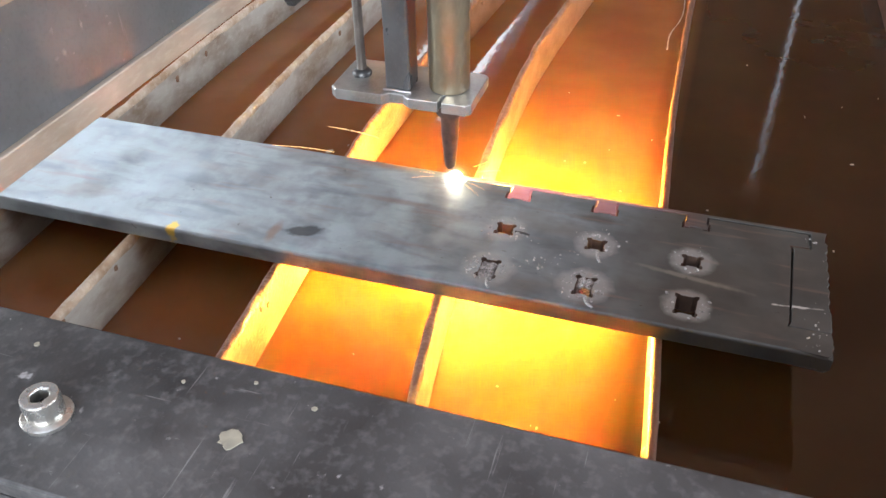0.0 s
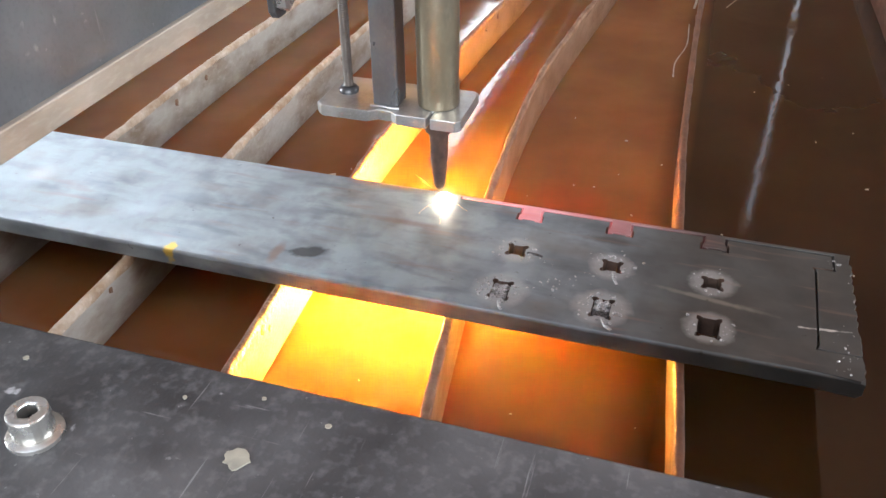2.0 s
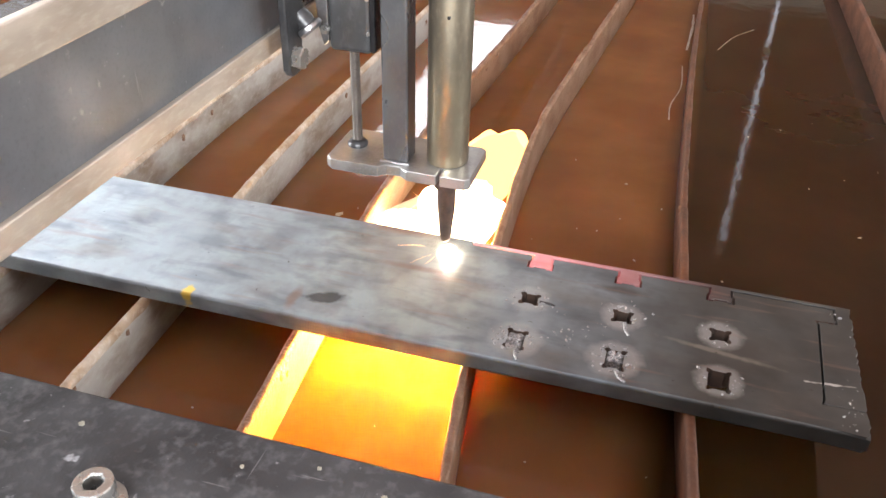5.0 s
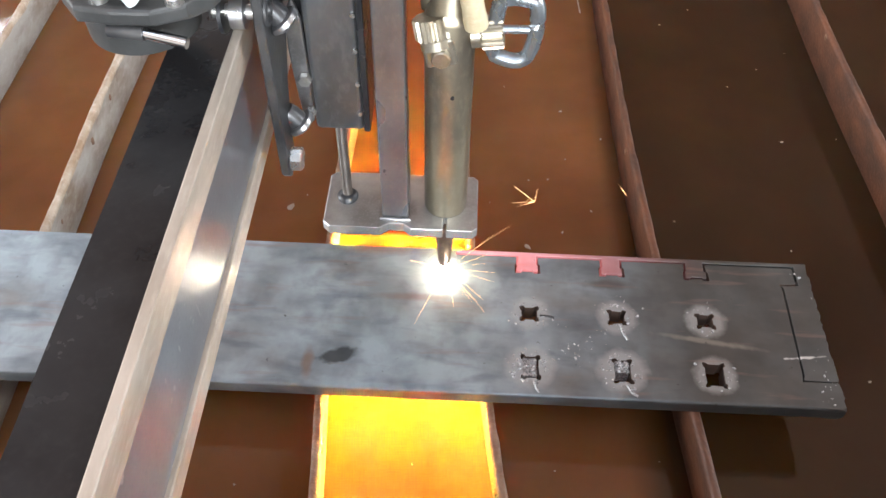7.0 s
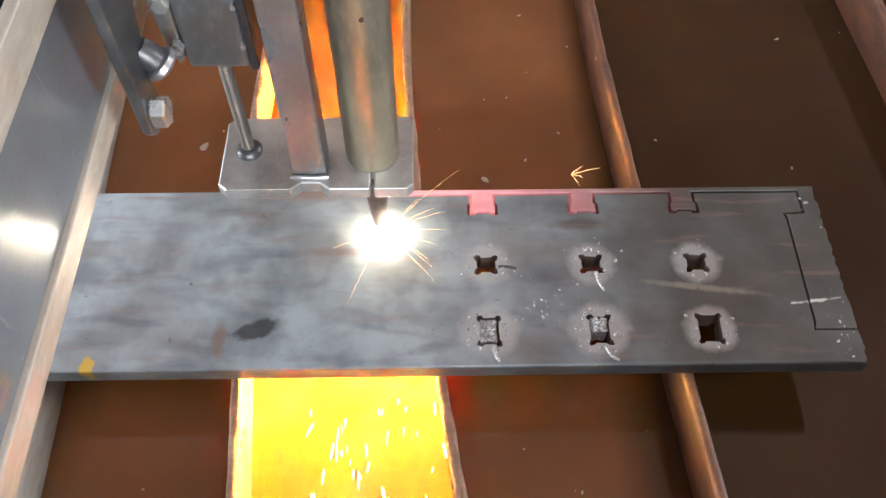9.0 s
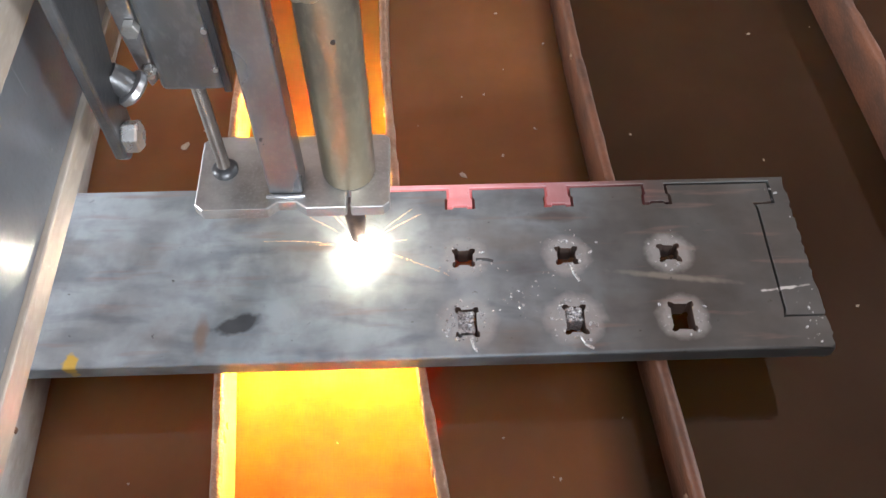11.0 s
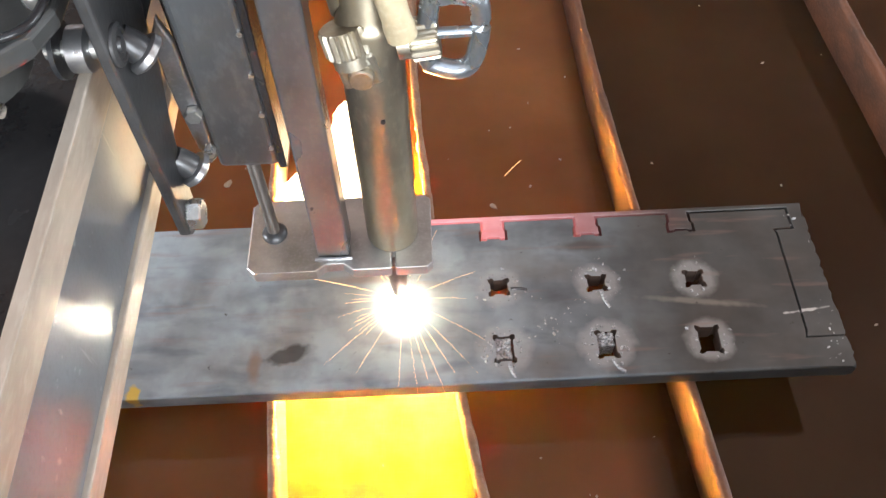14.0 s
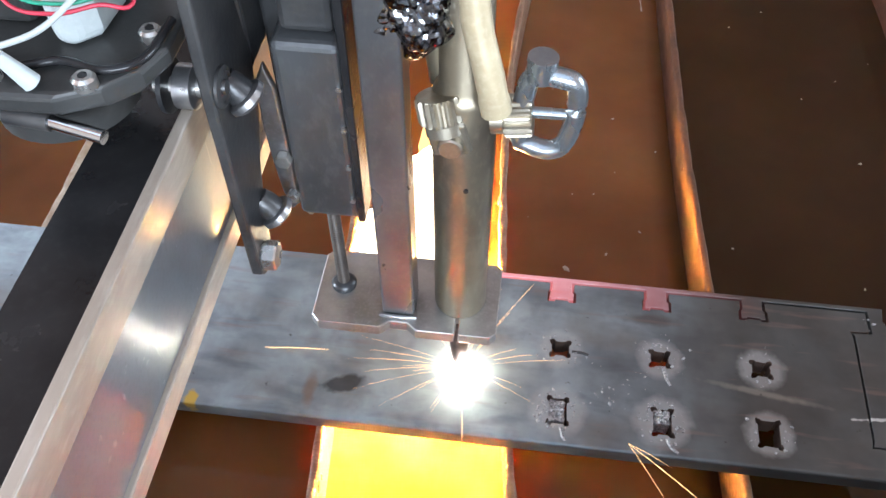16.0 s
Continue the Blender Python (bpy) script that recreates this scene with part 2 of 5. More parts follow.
M_PLATE = steel_plate_material("mill_scale_steel")
M_HOT = steel_plate_material("mill_scale_steel_hot", True)
M_CUT = material("burnt_cut_face", (0.085, 0.062, 0.052), 0.55, 0.2, (0.13, 0.085, 0.065), (0.10, 0.09, 0.08), 120, 700, 0.4, 0.0004)
M_SLAG = material("slag_bead", (0.50, 0.50, 0.50), 0.42, 0.4, (0.16, 0.16, 0.165), (0.72, 0.72, 0.72), 900, 2500, 0.4, 0.0003)
M_SLAT = material("rusty_slat_steel", (0.21, 0.13, 0.085), 0.5, 0.3, (0.13, 0.06, 0.03), (0.32, 0.24, 0.18), 22, 260, 0.5, 0.0012, 0.15, (1, 1, 2))
M_SLAT_GREY = material("scaled_grey_slat_steel", (0.36, 0.34, 0.31), 0.5, 0.25, (0.20, 0.15, 0.11), (0.50, 0.48, 0.45), 26, 150, 0.5, 0.0012, 0.15, (1, 0.8, 1.6), lo=0.44, hi=0.70, speck=0.5)
M_SLAT_RUST = material("orange_rust_slat_steel", (0.11, 0.038, 0.016), 0.6, 0.0, (0.05, 0.02, 0.010), (0.22, 0.10, 0.05), 30, 260, 0.5, 0.0012, 0.15, (1, 1, 2))
M_EDGE_PALE = material("pale_slat_edge", (0.47, 0.39, 0.31), 0.6, 0.1, (0.28, 0.19, 0.12), (0.62, 0.55, 0.47), 45, 220, 0.8, 0.002, speck=0.7)
M_SLAT_EDGE = material("molten_slat_edge", (0.22, 0.13, 0.08), 0.55, 0.1, (0.13, 0.06, 0.03), (0.36, 0.26, 0.18), 60, 300, 0.8, 0.002)
M_WATER = water_material()
M_TANK = material("rusty_tank_steel", (0.12, 0.07, 0.045), 0.75, 0.1, (0.06, 0.04, 0.03), (0.2, 0.11, 0.06), 8, 120, 0.4, 0.001)
M_BLACK = material("black_painted_steel", (0.022, 0.023, 0.025), 0.45, 0.0, (0.042, 0.043, 0.046), (0.11, 0.11, 0.115), 26, 260, 0.4, 0.0008, 0.2, speck=0.9, scuff=(0.34, 0.34, 0.35))
M_FACE = material("polished_dark_steel", (0.18, 0.185, 0.20), 0.29, 0.7, (0.24, 0.26, 0.285), (0.12, 0.125, 0.135), 22, 420, 0.10, 0.0004, 0.05, (1, 1, 1), scuff=(0.40, 0.41, 0.43))
b = M_FACE.node_tree.nodes["Principled BSDF"]
grain = M_FACE.node_tree.nodes.new("ShaderNodeTangent")
grain.direction_type, grain.axis = "RADIAL", "Y"
M_FACE.node_tree.links.new(grain.outputs["Tangent"], b.inputs["Tangent"])
b.inputs["Anisotropic"].default_value = 0.85
M_BAR = material("bare_square_bar", (0.47, 0.415, 0.35), 0.42, 0.45, (0.30, 0.25, 0.20), (0.66, 0.61, 0.54), 45, 380, 0.3, 0.0005, 0.12, (1, 0.3, 1))
M_DARK = material("blackened_steel", (0.036, 0.037, 0.040), 0.36, 0.5, (0.075, 0.074, 0.074), (0.11, 0.11, 0.11), 40, 400, 0.25, 0.0005, 0.14)
M_TOP = material("glossy_black_paint", (0.010, 0.010, 0.011), 0.24, 0.0, (0.018, 0.018, 0.019), (0.03, 0.03, 0.03), 30, 300, 0.15, 0.0004)
M_STEEL = material("brushed_steel", (0.40, 0.40, 0.41), 0.32, 0.9, (0.24, 0.235, 0.235), (0.55, 0.55, 0.55), 45, 500, 0.15, 0.0004, 0.14)
M_HOLDER = material("clamp_plate_steel", (0.44, 0.44, 0.43), 0.34, 0.75, (0.24, 0.235, 0.225), (0.55, 0.55, 0.55), 38, 600, 0.15, 0.0004, 0.12)
M_POST = material("square_tube_steel", (0.18, 0.186, 0.195), 0.28, 0.65, (0.075, 0.073, 0.075), (0.28, 0.28, 0.28), 26, 420, 0.05, 0.0003, 0.10, (1, 1, 0.55), lo=0.30, hi=0.76, speck=0.2)
M_TOP.node_tree.nodes["Principled BSDF"].inputs["Specular IOR Level"].default_value = 0.3
M_SLIDE = material("worn_slide_steel", (0.15, 0.158, 0.165), 0.30, 0.65, (0.075, 0.077, 0.08), (0.24, 0.25, 0.26), 16, 300, 0.25, 0.0006, 0.14, (1, 1, 0.5), lo=0.36, hi=0.66, speck=0.3)
M_SCREW = material("oily_screw_steel", (0.075, 0.062, 0.052), 0.45, 0.5, (0.05, 0.04, 0.035), (0.13, 0.11, 0.1), 80, 500)
M_TUBE = material("heat_stained_brass", (0.33, 0.285, 0.20), 0.34, 0.8, (0.14, 0.12, 0.10), (0.5, 0.44, 0.32), 24, 300, 0.1, 0.0004, 0.12, (1, 1, 0.5))
M_NOZZLE = material("sooty_copper", (0.13, 0.085, 0.065), 0.45, 0.7, (0.07, 0.05, 0.045), (0.22, 0.13, 0.09), 90, 500, 0.2, 0.0004)
M_CHROME = material("chrome", (0.72, 0.73, 0.75), 0.12, 1.0, (0.62, 0.63, 0.65), (0.8, 0.8, 0.8), 40, 400, 0.05, 0.0003, 0.06)
M_FOIL = material("crumpled_foil", (0.20, 0.21, 0.23), 0.16, 1.0, (0.05, 0.05, 0.055), (0.5, 0.5, 0.5), 160, 500, 0.2, 0.0006, 0.1)
M_ALLOY = material("cast_alloy", (0.36, 0.40, 0.43), 0.28, 0.85, (0.27, 0.30, 0.33), (0.46, 0.50, 0.54), 60, 500, 0.15, 0.0004)
M_ZINC = material("zinc_plated_steel", (0.62, 0.62, 0.60), 0.28, 0.9, (0.48, 0.47, 0.44), (0.7, 0.7, 0.7), 120, 700, 0.1, 0.0003)
M_BRASS = material("dull_nickel_brass", (0.40, 0.37, 0.30), 0.32, 0.85, (0.28, 0.24, 0.18), (0.5, 0.47, 0.4), 80, 600, 0.15, 0.0003)
M_CREAM = material("cream_gas_pipe", (0.50, 0.43, 0.28), 0.4, 0.2, (0.34, 0.27, 0.17), (0.7, 0.64, 0.48), 40, 400, 0.1, 0.0004)
M_MOTOR = material("dark_motor_casing", (0.035, 0.036, 0.036), 0.4, 0.3, (0.055, 0.056, 0.055), (0.08, 0.08, 0.08), 30, 400, 0.2, 0.0004)
M_GREY = material("grey_plastic_cover", (0.42, 0.46, 0.46), 0.4, 0.0, (0.34, 0.37, 0.37), (0.5, 0.53, 0.53), 30, 400, 0.1, 0.0004)
M_CONCRETE = material("workshop_concrete", (0.20, 0.19, 0.18), 0.85, 0.0, (0.14, 0.135, 0.13), (0.25, 0.24, 0.23), 1.2, 30, 0.3, 0.004)
M_WALL = material("workshop_wall_paint", (0.62, 0.54, 0.46), 0.8, 0.0, (0.52, 0.45, 0.38), (0.58, 0.54, 0.5), 0.8, 20, 0.2, 0.003)
M_ROOF = material("brown_roof_sheet", (0.52, 0.33, 0.25), 0.7, 0.0, (0.38, 0.23, 0.17), (0.46, 0.30, 0.25), 0.8, 14, 0.2, 0.003)
M_ARC = glow("cutting_flame", (1.0, 0.82, 0.60), 170)
M_HALO2 = glow("outer_flame_halo", (1.0, 0.72, 0.45), 2.2, 0.86)
M_JET = glow("molten_slag", (1.0, 0.46, 0.06), 38000)
M_DROP = glow("fill_slag", (1.0, 0.40, 0.06), 15000)
M_BURST = glow("white_slag_water_glow", (1.0, 0.80, 0.52), 7, 0.3)
M_WATER_GLOW = glow("yellow_water_glow", (1.0, 0.52, 0.14), 3.0, 0.4)
M_PUFF = glow("spark_glow", (1.0, 0.68, 0.38), 1.25, 0.88)
M_HAZE = glow("spark_haze", (1.0, 0.62, 0.32), 1.7, 0.92)
M_SPRAY = glow("burning_droplet", (1.0, 0.72, 0.22), 5)
M_SPARK = glow("spark", (1.0, 0.56, 0.22), 4.2)
M_TUBELIGHT = glow("fluorescent_tube", (0.75, 0.85, 1.0), TUBE_GLOW)


# ---- mesh tools ----
def part(name, bm, mat, parent=None, label=""):
    """One bmesh as one mesh object under its parent."""
    bmesh.ops.recalc_face_normals(bm, faces=bm.faces)
    me = bpy.data.meshes.new(name)
    bm.to_mesh(me)
    bm.free()
    me.materials.append(mat)
    ob = new(name, me)
    if parent:
        ob.parent = parent
    return tagged(ob, label)


def smooth(ob, angle=40):
    for p in ob.data.polygons:
        p.use_smooth = True
    ob.data.set_sharp_from_angle(angle=radians(angle))
    return ob


def empty(name, label, category, group="", kind="", at=(0, 0, 0)):
    ob = new(name)
    ob.location = at
    ob.empty_display_size = 0.01
    return tagged(ob, label, category, group, kind)


def add_box(bm, x0, x1, y0, y1, z0, z1, bevel=0.0, m=None):
    geo = bmesh.ops.create_cube(bm, size=1)["verts"]
    bmesh.ops.scale(bm, vec=(x1 - x0, y1 - y0, z1 - z0), verts=geo)
    bmesh.ops.translate(bm, vec=((x0 + x1) / 2, (y0 + y1) / 2, (z0 + z1) / 2), verts=geo)
    if bevel:
        edges = list({e for v in geo for e in v.link_edges})
        out = bmesh.ops.bevel(bm, geom=edges, offset=bevel, segments=2, affect="EDGES", profile=0.6)
        geo = list({v for f in out["faces"] for v in f.verts} | {v for v in geo if v.is_valid})
    if m is not None:
        bmesh.ops.transform(bm, matrix=m, verts=geo)
    return geo


def box(x0, x1, y0, y1, z0, z1, bevel=0.0, m=None):
    bm = bmesh.new()
    add_box(bm, x0, x1, y0, y1, z0, z1, bevel, m)
    return bm


def add_lathe(bm, profile, m=Matrix(), n=28):
    """Revolves (radius, height) pairs about z, closed at both ends."""
    rings = [[bm.verts.new(m @ Vector((r * math.cos(2 * math.pi * k / n), r * math.sin(2 * math.pi * k / n), h))) for k in range(n)] for r, h in profile]
    for a, b in zip(rings, rings[1:]):
        for k in range(n):
            bm.faces.new((a[k], a[(k + 1) % n], b[(k + 1) % n], b[k]))
    bm.faces.new(rings[0][::-1])
    bm.faces.new(rings[-1])


def lathe(profile, m=Matrix(), n=28):
    bm = bmesh.new()
    add_lathe(bm, profile, m, n)
    return bm


def add_sweep(bm, points, r, n=10, closed=False):
    """A round bar along points."""
    pts = [Vector(p) for p in points]
    rings = []
    for k, p in enumerate(pts):
        a, b = pts[k - 1] if (k or closed) else p, pts[(k + 1) % len(pts)] if (k + 1 < len(pts) or closed) else p
        q = (b - a).to_track_quat("Z", "Y")
        rr = r[k] if isinstance(r, (list, tuple)) else r
        rings.append([bm.verts.new(p + q @ Vector((rr * math.cos(2 * math.pi * j / n), rr * math.sin(2 * math.pi * j / n), 0))) for j in range(n)])
    pairs = list(zip(rings, rings[1:])) + ([(rings[-1], rings[0])] if closed else [])
    for a, b in pairs:
        for j in range(n):
            bm.faces.new((a[j], a[(j + 1) % n], b[(j + 1) % n], b[j]))
    if not closed:
        bm.faces.new(rings[0][::-1])
        bm.faces.new(rings[-1])


def sweep(points, r, n=10, closed=False):
    bm = bmesh.new()
    add_sweep(bm, points, r, n, closed)
    return bm


def curve_points(points, steps=8):
    """Catmull-Rom points through the given ones."""
    p = [Vector(q) for q in points]
    p = [p[0] * 2 - p[1]] + p + [p[-1] * 2 - p[-2]]
    out = []
    for i in range(1, len(p) - 2):
        for s in range(steps):
            t = s / steps
            out.append(0.5 * (2 * p[i] + (p[i + 1] - p[i - 1]) * t + (2 * p[i - 1] - 5 * p[i] + 4 * p[i + 1] - p[i + 2]) * t**2
                              + (3 * p[i] - p[i - 1] - 3 * p[i + 1] + p[i + 2]) * t**3))
    return out + [p[-2]]


def slab(loops, z0, z1):
    """A flat plate from an outline and hole outlines, extruded from z0 to z1."""
    bm = bmesh.new()
    edges = []
    for loop in loops:
        vs = [bm.verts.new((x, y, z0)) for x, y in loop]
        edges += [bm.edges.new((vs[k], vs[(k + 1) % len(vs)])) for k in range(len(vs))]
    bmesh.ops.triangle_fill(bm, use_beauty=True, use_dissolve=False, edges=edges)
    out = bmesh.ops.extrude_face_region(bm, geom=bm.faces[:])
    bmesh.ops.translate(bm, vec=(0, 0, z1 - z0), verts=[v for v in out["geom"] if isinstance(v, bmesh.types.BMVert)])
    return bm


def bevelled(ob, width, segments=2):
    mod = ob.modifiers.new("bevel", "BEVEL")
    mod.width, mod.segments, mod.limit_method, mod.angle_limit = width, segments, "ANGLE", radians(50)
    return ob


def along_x(at):
    """A turn that lays a lathe's axis along x."""
    return Matrix.Translation(at) @ Matrix.Rotation(radians(90), 4, "Y")


def along_y(at):
    return Matrix.Translation(at) @ Matrix.Rotation(radians(-90), 4, "X")


# ---- workshop shell ----
ROOM = (-11.0, 6.5, -5.0, 15.5, -0.88, 4.2)
x0, x1, y0, y1, z0, z1 = ROOM
tagged(part("floor", box(x0, x1, y0, y1, z0 - 0.1, z0), M_CONCRETE), "worn grey concrete workshop floor", "floor", kind="structure")
# wall openings below are made for the added fill lamps
bm = box(x1, x1 + 0.2, y0, -0.9, z0, z1)
add_box(bm, x1, x1 + 0.2, 3.3, y1, z0, z1)
add_box(bm, x1, x1 + 0.2, -0.9, 3.3, z0, 1.1)
add_box(bm, x1, x1 + 0.2, -0.9, 3.3, 3.3, z1)
tagged(part("wall_east", bm, M_WALL), "painted grey workshop wall with a wide opening for an added fill lamp", "wall", kind="structure")
tagged(part("wall_north", box(x0 - 0.2, x1 + 0.2, y1, y1 + 0.2, z0, z1), M_WALL), "painted grey workshop wall", "wall", kind="structure")
bm = box(x0 - 0.2, -1.5, y0 - 0.2, y0, z0, z1)
add_box(bm, 2.7, x1 + 0.2, y0 - 0.2, y0, z0, z1)
add_box(bm, -1.5, 2.7, y0 - 0.2, y0, z0, 0.7)
add_box(bm, -1.5, 2.7, y0 - 0.2, y0, 2.5, z1)
tagged(part("wall_south", bm, M_WALL), "painted grey workshop wall with an opening for an added fill lamp", "wall", kind="structure")
bm = box(x0 - 0.2, x0, y0, -2.5, z0, z1)
add_box(bm, x0 - 0.2, x0, 0.5, y1, z0, z1)
add_box(bm, x0 - 0.2, x0, -2.5, 0.5, 2.7, z1)
tagged(part("wall_west", bm, M_WALL), "painted grey workshop wall with a door-sized opening for an added fill lamp", "wall", kind="structure")
bm = box(x0 - 0.2, -3.55, 7.3, 12.7, z1, z1 + 0.15)
add_box(bm, -2.5, x1 + 0.2, 7.3, 12.7, z1, z1 + 0.15)
add_box(bm, x0 - 0.2, x1 + 0.2, 12.7, y1 + 0.2, z1, z1 + 0.15)
add_box(bm, x0 - 0.2, x1 + 0.2, 6.1, 7.3, z1, z1 + 0.15)
add_box(bm, x0 - 0.2, -7.75, 4.3, 6.1, z1, z1 + 0.15)
add_box(bm, -4.25, x1 + 0.2, 4.3, 6.1, z1, z1 + 0.15)
add_box(bm, x0 - 0.2, x1 + 0.2, -0.5, 4.3, z1, z1 + 0.15)
add_box(bm, x0 - 0.2, x1 + 0.2, y0 - 0.2, -4.3, z1, z1 + 0.15)
add_box(bm, x0 - 0.2, -3.1, -4.3, -0.5, z1, z1 + 0.15)
add_box(bm, 2.1, x1 + 0.2, -4.3, -0.5, z1, z1 + 0.15)
tagged(part("ceiling", bm, M_ROOF), "brown sheet roof with a rooflight and two openings for added fill lamps", "ceiling", kind="structure")
for ya, yb, xa, turn in ((7.0, 12.2, 0.84, -5.6), (13.0, 15.2, 1.27, -5.6)):
    lamp = empty("ceiling_light", "bluish-white fluorescent tube under the roof", "ceiling light", "tube lights", at=(xa, (ya + yb) / 2, 4.0))
    lamp.rotation_euler.z = radians(turn)
    half = (yb - ya) / 2
    part("tube", lathe([(0.016, -half), (0.016, half)], along_y((0, 0, 0)), 12), M_TUBELIGHT, lamp)
    part("housing", box(-0.06, 0.06, -half, half, 0.03, 0.2), M_ROOF, lamp)

# ---- water table ----
WATER_Z, SLAT_Z, BAR_T = -0.052, -0.012, 0.012
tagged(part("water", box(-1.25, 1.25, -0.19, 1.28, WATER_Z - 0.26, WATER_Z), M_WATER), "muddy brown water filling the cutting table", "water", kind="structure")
tank = empty("table_tank", "rusty steel tank of the cutting table", "cutting table")
for a in ((-1.26, -1.25, -0.20, 1.29), (1.25, 1.26, -0.20, 1.29), (-1.25, 1.25, 1.28, 1.29), (-1.25, 1.25, -0.20, -0.19)):
    part("tank_wall", box(*a, -0.35, 0.06 if a[2] < 0 and a[3] < 0 else -0.005), M_TANK, tank)
part("tank_floor", box(-1.26, 1.26, -0.20, 1.29, -0.36, -0.35), M_TANK, tank)
for sx in (-1.2, 1.2):
    for sy in (-0.15, 1.23):
        part("leg", box(sx - 0.03, sx + 0.03, sy - 0.03, sy + 0.03, -0.88, -0.36, 0.003), M_TANK, tank)


def slat_line(knots, y, seed):
    """x of a warped strip at y, averaged over a stretch so that it bends without kinks."""
    ys, xs = [k[0] for k in knots], [k[1] for k in knots]
    return float(np.mean(np.interp(y + np.linspace(-0.07, 0.07, 15), ys, xs))) + 0.0008 * noise.noise((y * 9, seed, 0))


def slat_strip(knots, seed, lean, edge, notch=0.0):
    """The strip on edge below its burnt top, or that top alone."""
    bm = bmesh.new()
    n, half, rows = 130, 0.0025, []
    for i in range(n + 1):
        y = -0.189 + 1.468 * i / n
        x = slat_line(knots, y, seed)
        under = -0.02 < y < 0.13
        nick = 0.0 if under else max(0.0, noise.noise((y * 30, seed, 7)) - 0.2) * 0.004 + 0.0006 * abs(noise.noise((y * 90, seed, 2)))
        # burnt-away notch added under the cut; lets slag light into the next cell
        burnt = notch * min(1.0, max(0.0, 1.5 - abs(y - 0.082) / 0.034)) * (0.85 + 0.3 * noise.noise((y * 80, seed, 9)))
        burnt += 0.45 * notch * min(1.0, max(0.0, (y - 0.10) / 0.03)) * min(1.0, max(0.0, (0.34 - y) / 0.08)) * (1 - min(1.0, burnt / (notch + 1e-6)))
        zt = SLAT_Z - nick - burnt
        zm = SLAT_Z - burnt - 0.0055 + 0.002 * noise.noise((y * 55, seed, 4))
        if edge:
            w = half * (1.12 + 0.35 * noise.noise((y * 60, seed, 3)))
            ring = ((x - w, y, zm), (x - w, y, max(zt - 0.0015, zm + 0.0003)), (x - w * 0.5, y, zt), (x + w * 0.5, y, zt), (x + w, y, max(zt - 0.0015, zm + 0.0003)), (x + w, y, zm))
        else:
            ring = ((x - half - lean, y, -0.12), (x - half, y, zm + 0.0004), (x + half, y, zm + 0.0004), (x + half - lean, y, -0.12))
        rows.append([bm.verts.new(p) for p in ring])
    m = len(rows[0])
    for a, b in zip(rows, rows[1:]):
        for k in range(m):
            bm.faces.new((a[k], a[(k + 1) % m], b[(k + 1) % m], b[k]))
    bm.faces.new(rows[0])
    bm.faces.new(rows[-1][::-1])
    return bm


def slag_drip(seed, size):
    bm = bmesh.new()
    for v in bmesh.ops.create_icosphere(bm, subdivisions=2, radius=size)["verts"]:
        k = 1 + 0.45 * noise.noise(v.co * (1.6 / size) + Vector((seed, 0, 0)))
        v.co = Vector((v.co.x * 0.45, v.co.y * 1.3, v.co.z * 1.1 - (0.5 * size if v.co.z < 0 else 0))) * k
    return bm


SLATS = [
    [(-0.2, -0.82), (1.3, -0.83)], [(-0.2, -0.70), (1.3, -0.71)], [(-0.2, -0.575), (0.157, -0.584), (0.24, -0.589), (0.34, -0.589), (0.51, -0.583), (1.3, -0.56)],
    [(-0.2, -0.460), (-0.048, -0.465), (0.0, -0.468), (0.148, -0.474), (0.23, -0.479), (0.36, -0.479), (1.3, -0.46)],
    [(-0.2, -0.343), (-0.076, -0.350), (0.0, -0.358), (0.148, -0.369), (0.225, -0.370), (0.438, -0.362), (0.626, -0.350), (1.3, -0.32)],
    [(-0.2, -0.216), (-0.08, -0.235), (0.0, -0.2475), (0.1, -0.259), (0.23, -0.268), (0.32, -0.271), (0.40, -0.270), (0.48, -0.264), (0.565, -0.257), (0.668, -0.249), (1.3, -0.20)],
    [(-0.2, -0.100), (-0.07, -0.107), (0.0, -0.113), (0.164, -0.125), (0.25, -0.130), (0.362, -0.133), (0.51, -0.136), (0.69, -0.138), (1.3, -0.130)],
    [(-0.2, 0.10), (0.2, 0.089), (0.35, 0.080), (1.3, 0.06)], [(-0.2, 0.21), (1.3, 0.20)], [(-0.2, 0.33), (1.3, 0.32)], [(-0.2, 0.45), (1.3, 0.44)],
]
for k, knots in enumerate(SLATS):
    seed, lean, notch = k * 3.7 + 1, (0.004, 0.002, -0.003)[k % 3] if k != 6 else -0.002, {4: 0.004, 5: 0.0075}.get(k, 0.0)
    slat = empty("support_slat", "warped grey-scaled steel slat on edge in the water" if k < 4 else "warped rust-brown steel slat on edge in the water", "slat", "slats of the cutting table")
    smooth(part("strip", slat_strip(knots, seed, lean, False, notch), M_SLAT_GREY if k < 4 else M_SLAT if k < 6 else M_SLAT_RUST, slat), 50)
    smooth(part("burnt_edge", slat_strip(knots, seed, lean, True, notch), M_EDGE_PALE if k < 4 else M_SLAT_EDGE if k < 6 else M_SLAT_RUST, slat, "rough, heat-burnt top edge"), 50)
    rnd = random.Random(k)
    for d in range(9):
        y = rnd.choice((rnd.uniform(-0.12, -0.02), rnd.uniform(0.135, 0.7)))
        size = rnd.uniform(0.0012, 0.0028)
        drip = smooth(part("slag_drip", slag_drip(rnd.random() * 9, size), M_SLAT_EDGE, slat), 80)
        drip.location = (slat_line(knots, y, seed) + rnd.choice((-1, 1)) * 0.0026, y, SLAT_Z - rnd.uniform(0.004, 0.016))

